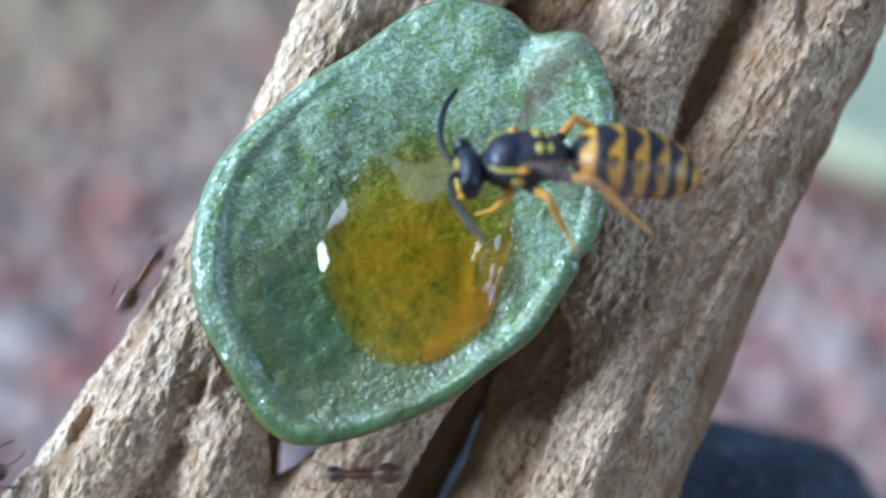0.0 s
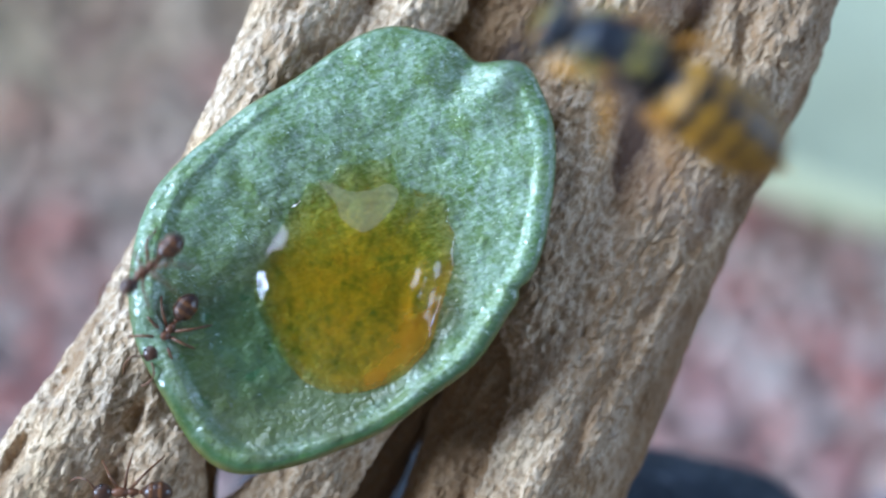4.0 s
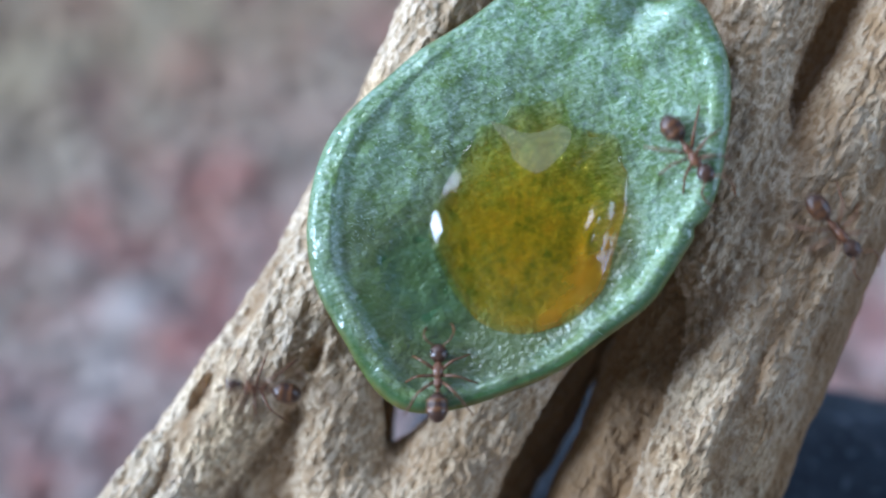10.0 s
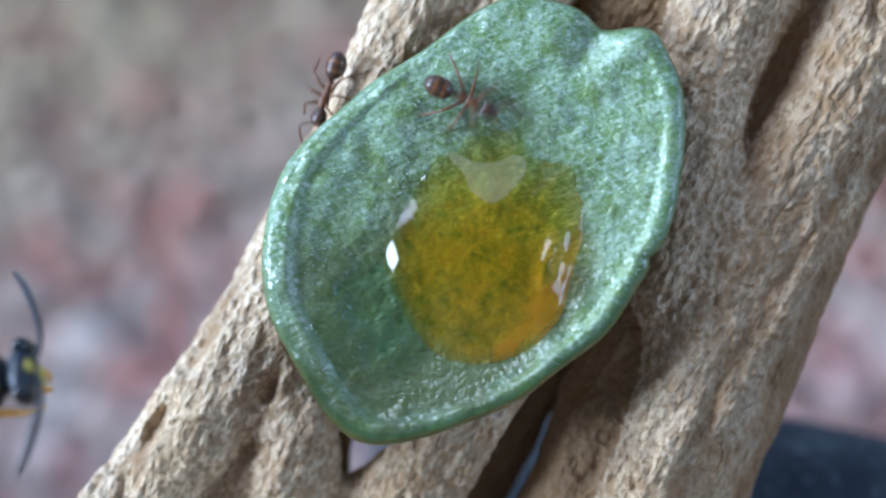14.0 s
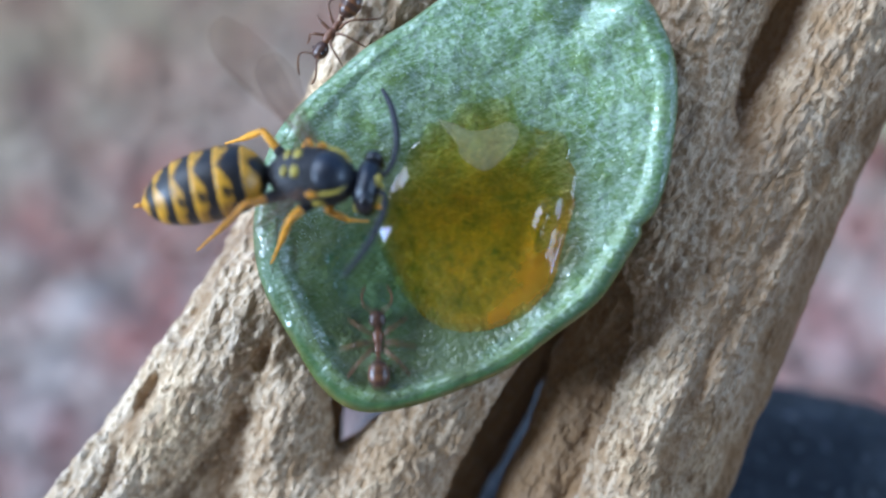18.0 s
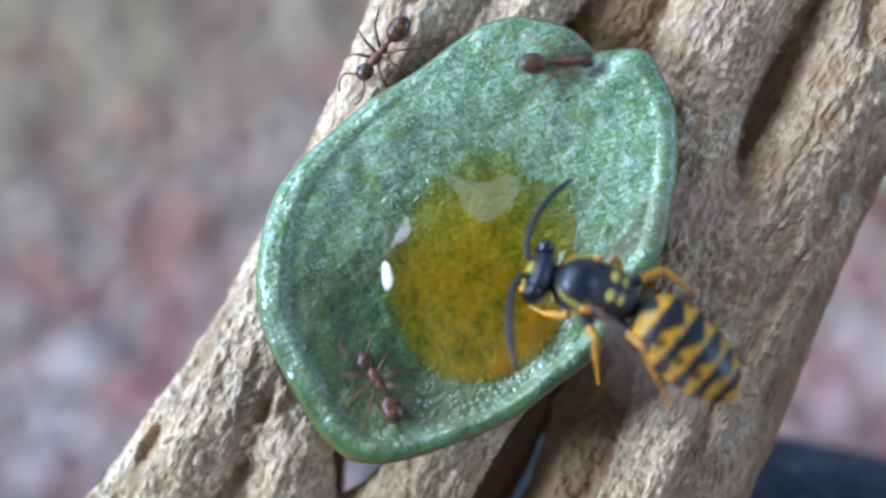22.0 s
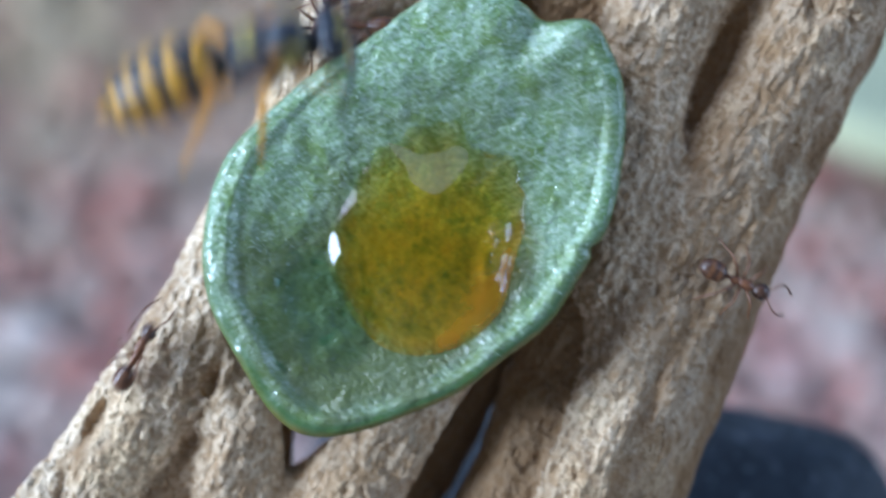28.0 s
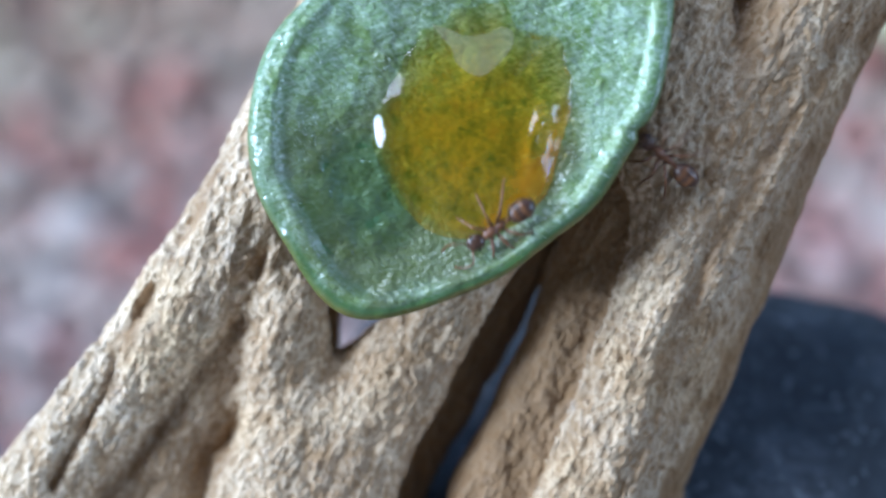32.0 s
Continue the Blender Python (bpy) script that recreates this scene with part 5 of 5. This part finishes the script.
# ants: seconds, x, y in mm, heading in degrees
TRAILS = [
    [(0, -17.31, -2.72, 60), (0.5, -12.68, 5.55, 60), (0.75, -12.92, 5.01, 130), (1, -13.16, 4.47, 200), (1.17, -13.06, 4.69, 253.33), (1.33, -12.96, 4.91, 306.67), (1.5, -12.86, 5.13, 360), (2, -9.37, 4.14, 290), (2.5, -9.56, 1.42, 280), (3, -8.63, -0.27, 324), (3.5, -10.56, -2.87, 240), (5.5, -17.63, -5.43, 240), (5.85, -37.29, -9.27, 170), (6.05, -36.84, -4.3, 105), (6.25, -36.39, 0.67, 40), (6.5, -12.43, 5.52, 60), (7, -1.57, 8.27, -5), (7.5, -1.52, 8.14, -15), (8, 1.94, 7, 5), (8.5, 4.03, 9.19, 70), (9, 5.51, 10.59, 10), (9.3, 5.95, 9.35, -50), (9.6, 6.27, 6.16, -80), (10, 6.18, 2.76, -55), (10.3, 6.16, -0.56, -100), (10.6, 5, -3.74, -140), (11, 3.28, -1.67, -135), (11.4, 4.74, -2.02, -100), (11.8, 3.77, -7.21, -130), (12, 3.13, -6.58, -130), (12.4, 5.6, -14.85, -90), (13, 2.83, -25.73, -90), (32, -0.76, -37.52, -90)],
    [(0, -5.14, -12.96, 180), (0.5, -12.08, -12.53, 120), (1, -12.26, -10.59, 60), (1.5, -12.9, -7.6, 50), (2, -7.96, -11.9, -20), (2.25, -9.38, -13.06, -95), (2.5, -10.8, -14.22, -170), (3.5, -12.85, -11.81, -180), (5.5, -18.29, -16.76, -180), (6.75, -18.36, -17.18, -225), (8, -18.44, -17.6, -270), (8.6, -15.6, 1.01, -270), (8.8, -13.49, 3.41, -197.5), (9, -11.39, 5.8, -125), (9.3, -12.12, 0.61, -80), (9.6, -10.1, -7.39, -60), (9.8, -8.57, -8.57, 15), (10, -7.03, -9.74, 90), (10.3, -5.98, -7.28, 70), (10.45, -4.88, -7.73, 135), (10.6, -3.77, -8.19, 200), (10.73, -3.27, -7.47, 146.67), (10.87, -2.77, -6.74, 93.33), (11, -2.27, -6.02, 40), (11.2, -3.32, -6.15, 115), (11.4, -4.36, -6.27, 190), (11.8, -8.39, -9.64, 190), (11.9, -7.99, -11.12, 230), (12, -7.58, -12.61, 270), (12.3, -6.45, -11.08, 330), (12.6, -5.32, -9.55, 390), (12.7, -7.01, -11.51, 450), (12.8, -8.69, -13.47, 510), (13, -11.62, -17.93, 510), (13.2, -10.81, -7.68, 460), (13.4, -10.05, 3.78, 450), (13.7, -9.98, 1.94, 410), (13.8, -10.14, 3.9, 356.67), (13.9, -10.31, 5.87, 303.33), (14, -10.48, 7.83, 250), (14.17, -9.17, 8.73, 306.67), (14.33, -7.86, 9.62, 363.33), (14.5, -6.55, 10.51, 420), (14.75, -8.25, 10.49, 485), (15, -9.95, 10.46, 550), (15.5, -14.94, 2.77, 600), (16, -18.5, -6.82, 610), (16.5, -15.98, -19.6, 660), (16.75, -14.34, -18.04, 735), (17, -12.7, -16.49, 810), (18, -7.56, -7.96, 812), (18.2, -8.38, -5.84, 820), (18.8, -9.71, -4.16, 830), (19, -9.41, -5.2, 845), (19.4, -12.64, -4.6, 860), (20, -14.61, 2.16, 825), (20.3, -14.8, 0.75, 897.5), (20.6, -15, -0.66, 970), (21, -20.31, -10.29, 960), (21.2, -22.31, -12.4, 960), (21.53, -24.28, -15.66, 900), (21.87, -26.24, -18.92, 840), (22.2, -28.21, -22.18, 780), (23, -24.31, -19.7, 780), (23.3, -18.95, -11.1, 780), (23.45, -17.12, -7.38, 835), (23.6, -15.3, -3.65, 890), (23.8, -16.43, -4.41, 930), (24, -17.56, -5.17, 970), (24.2, -16.88, -4.43, 970), (24.6, -20.07, -10.48, 960), (25, -24.95, -19.46, 960), (25.83, -23.05, -17.21, 900), (26.67, -21.14, -14.95, 840), (27.5, -19.24, -12.7, 780), (28, -17.91, -7.15, 780), (28.4, -12.89, 0.97, 780), (28.7, -11.61, 7.14, 780), (29, -11.38, 5.14, 732), (29.3, -8.36, 6.49, 750), (29.45, -6.13, 7.54, 700), (29.6, -3.89, 8.58, 650), (30, 5.47, 3.99, 635), (30.5, 6.55, 2.95, 620), (31, 4.88, 1.81, 610), (31.4, 3.58, -2.58, 600), (31.7, 0.37, -4.55, 580), (32, -0.84, -6.02, 575)],
    [(0, -25.66, -14.63, 60), (0.5, -20.63, -10.69, 60), (1, -17.54, -5.94, 60), (1.5, -15.55, -2.13, 55), (2, -16.66, -5.41, 45), (2.5, -14.22, -0.37, 50), (3, -11.39, 6.37, 60), (3.25, -11.31, 5.48, 135), (3.5, -11.22, 4.59, 210), (5.5, -22.5, -16.77, 240), (6.5, -24.56, -16.77, 180), (7.5, -26.62, -16.77, 120), (8.5, -28.68, -16.76, 60), (9.05, -19.52, -14.88, 0), (9.6, -10.36, -13.01, -60), (9.8, -13.67, -11.55, -125), (10, -16.98, -10.09, -190), (10.15, -17.06, -7.33, -245), (10.3, -17.14, -4.57, -300), (10.6, -14.58, 0.59, -280), (11, -8.66, 13.89, -300), (12, -7.26, 14.92, -360), (13, -5.86, 15.96, -420), (13.4, -5.34, 8.62, -490), (13.7, -5.27, 6.17, -490), (13.85, -4.37, 6.73, -437.5), (14, -3.47, 7.28, -385), (14.15, -2.69, 9.37, -342.5), (14.3, -1.92, 11.45, -300), (14.5, 5.57, 10, -360), (15, 6.05, 13.72, -315), (15.5, 6.54, 17.44, -270), (16.45, 0.09, 16.22, -195), (17.4, -6.36, 15, -120), (18, -9.5, 9.38, -125), (18.2, -9.69, 9.16, -120), (19, -11.04, 0.55, -100), (19.13, -10.32, 2.46, -46.67), (19.27, -9.6, 4.37, 6.67), (19.4, -8.87, 6.27, 60), (19.6, -10.31, 5.95, 3.33), (19.8, -11.75, 5.63, -53.33), (20, -13.19, 5.31, -110), (20.2, -12.74, 4.95, -53.33), (20.4, -12.29, 4.58, 3.33), (20.6, -11.84, 4.22, 60), (21, -6.18, 10.88, 60), (21.8, -1.09, 9.73, 5), (22, 1.86, 10.07, 5), (22.4, 6.14, 9.44, 10), (22.7, 4.9, 7.88, -55), (23, 3.67, 6.33, -120), (23.6, 3.09, 6.28, -115), (24, 3.46, 9.84, -190), (24.4, 1.98, 8.72, -135), (24.8, 0.51, 7.6, -80), (25, 1.11, 7.02, -88), (25.5, 4.73, 6.36, -40), (26.5, 5.16, 3.58, 30), (27.5, 5.59, 0.81, 100), (27.8, 0.71, 9.24, 140), (28, -5.86, 10.76, 175), (28.4, -9.43, 7.97, 200), (28.5, -9.33, 8.49, 140), (28.6, -9.23, 9.02, 80), (28.7, -9.13, 9.54, 20), (28.8, -9.82, 9.17, -36.67), (28.9, -10.51, 8.81, -93.33), (29, -11.2, 8.44, -150), (29.3, -14.04, 5.04, -120), (29.6, -17.41, -2.81, -120), (30, -22.47, -11.94, -125), (30.4, -26.05, -17.93, -125), (32, -35.32, -31.18, -120)],
    [(0, 47.28, 27.13, 200), (4.6, 43.68, 28.99, 230), (5.2, 23.07, 15.21, 230), (5.5, 18.12, 4.9, 240), (5.58, 19.11, 7.08, 180), (5.67, 20.1, 9.26, 120), (5.75, 21.08, 11.44, 60), (6, 24.48, 16.83, 60), (6.25, 17.4, 10.43, -5), (6.5, 10.31, 4.03, -70), (6.67, 10.05, 4.91, -13.33), (6.83, 9.79, 5.78, 43.33), (7, 9.53, 6.65, 100), (7.17, 10.26, 4.55, 46.67), (7.33, 10.99, 2.45, -6.67), (7.5, 11.72, 0.35, -60), (7.9, 25.23, -9.57, -30), (8.33, 24.48, -5.75, -83.33), (8.77, 23.73, -1.93, -136.67), (9.2, 22.97, 1.89, -190), (9.6, 11.94, 1.32, -160), (9.8, 12.9, 0, -105), (10, 13.87, -1.31, -50), (10.6, 21.89, -8.38, -50), (11, 18.78, -3.4, -120), (11.4, 15.66, 1.59, -190), (11.8, 12.77, 3.06, -185), (11.87, 12.15, 3.38, -241.67), (11.93, 11.53, 3.7, -298.33), (12, 10.91, 4.02, -355), (12.2, 11.57, 8.49, -280), (12.8, 13.51, 17.07, -280), (14.63, 12.85, 15.97, -220), (16.47, 12.18, 14.87, -160), (18.3, 11.52, 13.77, -100), (18.8, 10.14, 6.94, -90), (19, 10.19, 2.67, -65), (19.4, 11.79, -2.89, -80), (19.52, 14.28, -2.64, -30), (19.65, 16.77, -2.38, 20), (19.8, 23.64, 0.47, 20), (20, 30.12, 0.73, 20), (22, 29.02, 1.05, 30), (22.6, 32.25, 10.37, 75), (23.2, 35.47, 19.68, 120), (23.75, 25.36, 17.27, 160), (24.3, 15.25, 14.85, 200), (24.55, 13.63, 11.17, 245), (24.8, 12, 7.49, 290), (24.9, 13.03, 9.15, 355), (25, 14.07, 10.82, 420), (25.5, 15.45, 14.57, 420), (26, 15.14, 13.37, 345), (26.5, 14.84, 12.16, 270), (27, 13.77, 4.02, 315), (27.5, 12.7, -4.11, 360), (27.8, 13.56, -2.99, 350), (28, 14.31, -3.24, 335), (28.4, 13.91, -4.2, 320), (28.7, 15.11, -4.99, 330), (28.85, 15.74, -5.55, 280), (29, 16.37, -6.1, 230), (29.3, 15.79, -6.98, 280), (30, 13.31, -15.95, 260), (30.2, 18.88, -12.9, 206.67), (30.4, 24.45, -9.85, 153.33), (30.6, 30.02, -6.79, 100), (31, 27.2, 10.38, 160), (31.4, 15.32, 0.35, 210), (31.7, 7.39, -2.62, 200), (32, 8.11, -2.86, 140)],
    [(0, 14.64, 18.34, -90), (6.9, 8.34, 18.17, -90), (7.5, 6.55, 13.39, -90), (8, 3.54, 10.65, -100), (8.25, 3.82, 11.2, -30), (8.5, 4.11, 11.76, 40), (9, 7.03, 17.1, 60), (9.5, 7.58, 22.5, 60), (12, 38.08, 21.3, 0), (13.5, 37.57, -4.12, -45), (15, 37.06, -29.55, -90), (17.15, 19.74, -32.4, -135), (19.3, 2.42, -35.25, -180), (19.95, 0.47, -26.27, -225), (20.6, -1.48, -17.3, -270), (21, -2.87, -8.96, -230), (21.2, -4.11, -7.98, -220), (21.8, -7.97, -8.2, -230), (22, -7.57, -7.29, -240), (22.4, -9.18, -3.84, -270), (23, -12.33, -1.63, -257), (23.6, -11.36, 3.55, -280), (24, -8.94, 12.2, -300), (32, -8.38, 14.42, -300)],
    [(0, -6.29, 21.39, -90), (20.8, -7.62, 16.76, -120), (21.8, -8.06, 10.47, -120), (22, -7.23, 11.13, -130), (22.4, -9.06, 9.24, -125), (23, -12.22, 4.1, -120), (23.3, -9.42, 5.48, -60), (23.6, -6.61, 6.86, 0), (24, -2.62, 9.31, 0), (24.07, -2.78, 9.35, 60), (24.13, -2.94, 9.39, 120), (24.2, -3.11, 9.42, 180), (25, -5.73, 12.76, 120), (26.25, -6.01, 12.23, 185), (27.5, -6.29, 11.7, 250), (28.4, -8.22, 8.85, 240), (28.7, -7.97, 5.89, 250), (28.85, -2.53, 7.79, 315), (29, 2.9, 9.69, 380), (29.3, 4.42, 9.08, 360), (29.45, 3.58, 8.5, 305), (29.6, 2.74, 7.91, 250), (29.73, 3.02, 9.72, 193.33), (29.87, 3.3, 11.52, 136.67), (30, 3.58, 13.33, 80), (32, 2.77, 14.14, 80)],
    [(0, 14.05, 16.85, -90), (6.9, 9.24, 19.68, -100), (7.5, 5.98, 5.42, -120), (8, 6.04, 3.86, -130), (8.5, 7.19, 4.11, -60), (9, 9.42, 5.1, -70), (9.3, 12.39, 0.39, -60), (9.6, 17.93, -5.96, -60), (10, 31.72, -16.04, -60), (32, 35.54, -31.01, -60)],
]
# the wasp: seconds, x, y, z in mm, heading, roll and the abdomen's swing and bend in degrees
FLIGHT = [
    (0, 3.26, 3.75, 4, 191, 42, -10, 0),
    (0.5, 4.17, 4.32, 4, 190, 42, -12, 0),
    (1, 3.19, 4.82, 4, 191, 46, -18, 0),
    (1.5, 3.65, 5.35, 4, 193, 47, -27, 0),
    (2, 4.24, 5.63, 4, 196, 50, -43, 0),
    (2.5, 4.98, 5.95, 4, 196, 50, -45, 0),
    (3, 5.73, 5.69, 4, 195, 50, -40, 0),
    (3.5, 4.97, 6.04, 4, 196, 50, -38, 0),
    (3.9, 7.14, 7.73, 14, 170, 10, -10, 0),
    (4.2, 15.33, 11.62, 19.5, 115, 5, -5, 0),
    (4.5, 23.51, 15.5, 25, 60, 0, 0, 0),
    (4.9, 12.79, 18.34, 25, 110, 0, 0, 0),
    (5.3, 2.07, 21.17, 25, 160, 0, 0, 0),
    (5.7, -6.25, 23.37, 19.5, 110, -10, 0, 0),
    (6.1, -14.58, 25.56, 14, 60, -20, 0, 0),
    (6.3, -12.64, 17.55, 10, 30, -30, 0, 0),
    (6.5, -11.82, 10.7, 8, 8, -40, 0, 0),
    (6.7, -20.36, 10.32, 11.5, 64, -30, 0, 0),
    (6.9, -28.9, 9.94, 15, 120, -20, 0, 0),
    (7.03, -28.43, 7.39, 14, 80, -25, 0, 0),
    (7.17, -27.95, 4.83, 13, 40, -30, 0, 0),
    (7.3, -27.48, 2.28, 12, 0, -35, 0, 0),
    (7.5, -19.01, 1.09, 10, -8, -45, 0, 0),
    (7.8, -18.01, -0.07, 5, 10, -40, 0, -32),
    (8, -17.53, -0.75, 4, 22, -40, 15, -32),
    (8.5, -14.39, 2.97, 4, 15, -35, 18, -32),
    (9, -11.76, -0.56, 5, 25, -25, 5, 0),
    (9.15, -7.05, -2.96, 9, 0, -20, 0, 0),
    (9.3, 0.72, -6.13, 15, -25, 0, 0, 0),
    (9.7, 16.58, -16.35, 20, -40, 0, 0, 0),
    (10, 12.5, -19.67, 19.33, 3.33, 0, 0, 0),
    (10.3, 8.43, -22.99, 18.67, 46.67, 0, 0, 0),
    (10.6, 4.36, -26.31, 18, 90, 0, 0, 0),
    (10.85, 2.11, -16.76, 10, 98, 0, 0, 0),
    (11, 0.21, -12.12, 6, 97, 0, 0, 0),
    (11.2, 1.68, -15.97, 12, 100, 0, 0, 0),
    (11.45, 18.74, -5.17, 14, 140, 10, 0, 0),
    (11.8, 9.49, 8.65, 9, 167, 20, 0, 0),
    (12, 9.15, 11.53, 8, 170, 30, 0, 0),
    (12.2, 5.28, 19.47, 14, 175, 20, 0, 0),
    (12.45, -19.65, 9.39, 12, 210, 0, 0, 0),
    (12.52, -20.37, 5.71, 10.5, 267.5, -10, 0, 0),
    (12.6, -21.09, 2.03, 9, 325, -20, 0, 0),
    (12.8, -18.12, 0.76, 8, 380, -30, 0, 0),
    (12.9, -17.44, -1.13, 7, 388, -30, 0, 0),
    (13, -17.55, -3.57, 6, 388, -30, 0, 0),
    (13.1, -17.84, -5.26, 7, 390, -30, 0, 0),
    (13.25, -20.78, 1.36, 8, 390, -30, 0, 0),
    (13.4, -21.99, 9.84, 9, 390, -20, 0, 0),
    (13.55, -24.13, 1.25, 8, 380, -30, 0, 0),
    (13.7, -21.02, -7.07, 7, 370, -30, 0, 0),
    (14, -27.2, -7.2, 8, 372, -30, 0, 0),
    (14.3, -18.51, -10.51, 6, 390, -15, 0, 0),
    (14.5, -11.69, -9.34, 5, 395, -10, 0, 0),
    (15, -13.79, -12.68, 12, 370, -10, 0, 0),
    (15.3, -23.48, -12.17, 16, 335, -10, 0, 0),
    (15.6, -33.18, -11.65, 20, 300, -10, 0, 0),
    (15.9, -30.11, -9.43, 16, 355, -15, 0, 0),
    (16.2, -27.04, -7.2, 12, 410, -20, 0, 0),
    (16.5, -17.45, -2.59, 8, 405, -20, 0, 0),
    (16.75, -13.55, 0.52, 5, 375, -30, 0, 0),
    (17, -10.91, 1.63, 4.5, 364, -30, 18, 0),
    (17.6, -11.23, 0.38, 4, 354, -30, 20, 0),
    (18, -10.34, 1.29, 4, 351, -30, 18, 0),
    (18.2, -10.86, 0.89, 4, 352, -30, 16, 0),
    (18.5, -13.31, 4.09, 6, 360, -45, -5, 0),
    (18.8, -16.51, 5.78, 8, 360, -55, 0, 0),
    (19, -14.68, 5.05, 7, 368, -60, -10, 0),
    (19.2, -20.57, 5.24, 9, 365, -50, 0, 0),
    (19.45, -31.36, 5.57, 14, 360, -30, 0, 0),
    (19.88, -20.79, -9.6, 17, 390, -15, 0, 0),
    (20.3, -10.21, -24.77, 20, 420, 0, 0, 0),
    (20.9, -0.35, -18.22, 12, 465, 0, 0, 0),
    (21.2, 0.37, -11.32, 7, 468, 0, 0, 0),
    (21.5, 5.26, -7.21, 6, 490, 10, 0, 0),
    (21.8, 5.02, -3.77, 4.5, 500, 15, 0, 0),
    (22, 3.57, -1.94, 4, 523, 26, -22, 0),
    (22.4, 4.16, -2.06, 4, 533, 28, -36, -10),
    (23, 2.99, -1.59, 4, 543, 30, -40, -10),
    (23.6, 4.01, -1.75, 4, 543, 30, -40, -10),
    (24, 3.37, -1.65, 4, 542, 30, -38, -10),
    (24.8, 4.65, -1.61, 4, 542, 30, -36, -10),
    (25, 2.71, -1.46, 4, 542, 30, -36, -10),
    (25.5, 3.51, -1.59, 4, 540, 30, -36, -10),
    (26.1, 6.39, 2.58, 12, 510, 10, -10, 0),
    (26.45, 14.68, 7.34, 18.5, 455, 5, -5, 0),
    (26.8, 22.97, 12.09, 25, 400, 0, 0, 0),
    (27, 14.11, 14.09, 23.33, 450, 0, 0, 0),
    (27.2, 5.25, 16.09, 21.67, 500, 0, 0, 0),
    (27.4, -3.61, 18.08, 20, 550, 0, 0, 0),
    (27.8, -13.1, 11.85, 10, 560, -20, 0, 0),
    (27.83, -12.12, 11.85, 9.67, 513.33, -23.33, 0, 0),
    (27.87, -11.14, 11.84, 9.33, 466.67, -26.67, 0, 0),
    (27.9, -10.16, 11.84, 9, 420, -30, 0, 0),
    (28, -9.19, 8.49, 8, 370, -35, 0, 0),
    (28.05, -10.63, 4.11, 8, 388, -25, 0, 0),
    (28.1, -11.41, -0.69, 8, 402, -10, 0, 0),
    (28.25, -10.25, -10.41, 9, 420, 0, 0, 0),
    (28.4, -4.58, -11.01, 7, 458, 0, 0, 0),
    (28.5, -0.7, -8.99, 5, 465, 0, 0, 0),
    (28.7, -1.61, -9.77, 4.2, 455, 0, 0, 0),
    (29, -2.19, -8.11, 4, 456, 0, 0, 0),
    (29.3, -2.78, -7.91, 4, 454, 0, 0, 0),
    (29.6, -2.03, -8.99, 4, 454, 0, 0, 0),
    (30, -1.97, -6.94, 4, 454, 0, -3, 0),
    (30.5, -1.94, -7.42, 4, 454, 0, -3, 0),
    (31, -1.82, -7.07, 4, 455, 0, -3, 0),
    (31.4, -3.04, -8.71, 4, 454, 0, -3, 0),
    (31.55, -1.06, -17.02, 9, 460, 0, 0, 0),
    (31.7, 4.94, -25.95, 14, 500, 0, 0, 0),
    (31.85, 11.55, -28.57, 16, 460, 0, 0, 0),
    (32, 18.16, -31.18, 18, 420, 0, 0, 0),
]


def motions():
    walk(WASP, [(t, BASE @ pose(x * MM, y * MM, z * MM, 0, 0, head) @ pose(0, 0, 0, roll, 0, 0)) for t, x, y, z, head, roll, swing, bend in FLIGHT])
    walk(BELLY, [(t, pose(-2.55 * MM, 0, -0.35 * MM, 0, bend - 8 - 0.7 * max(0, abs(roll) - 34), 0) @ pose(0, 0, 0, 0, 0, swing)) for t, x, y, z, head, roll, swing, bend in FLIGHT])
    for body, trail in zip(ANTS, TRAILS):
        rows = []
        for t, x, y, head in trail:
            c, s = math.cos(radians(head)), math.sin(radians(head))
            mid = perch(x, y)
            fore, aft = perch(x + c, y + s), perch(x - c, y - s)
            port, star = perch(x - s, y + c), perch(x + s, y - c)
            up = max(-35.0, min(35.0, math.degrees(math.atan2(fore - aft, 2))))
            side = max(-35.0, min(35.0, math.degrees(math.atan2(port - star, 2))))
            z = max(mid, 0.5 * (fore + aft), 0.5 * (port + star))
            rows.append((t, BASE @ pose(x * MM, y * MM, z * MM, 0, 0, head) @ pose(0, 0, 0, side, -up, 0)))
        walk(body, rows)


ground()
unseen_porch()
rock()
pebble()
cactus_wood()
leaf()
honey()
reflection_patch()
pot()
tuft()
WASP, BELLY = wasp()
ANTS = [ant()]
for _ in TRAILS[1:]:
    ANTS.append(copy_thing(ANTS[0], Matrix()))
gravel()
motions()
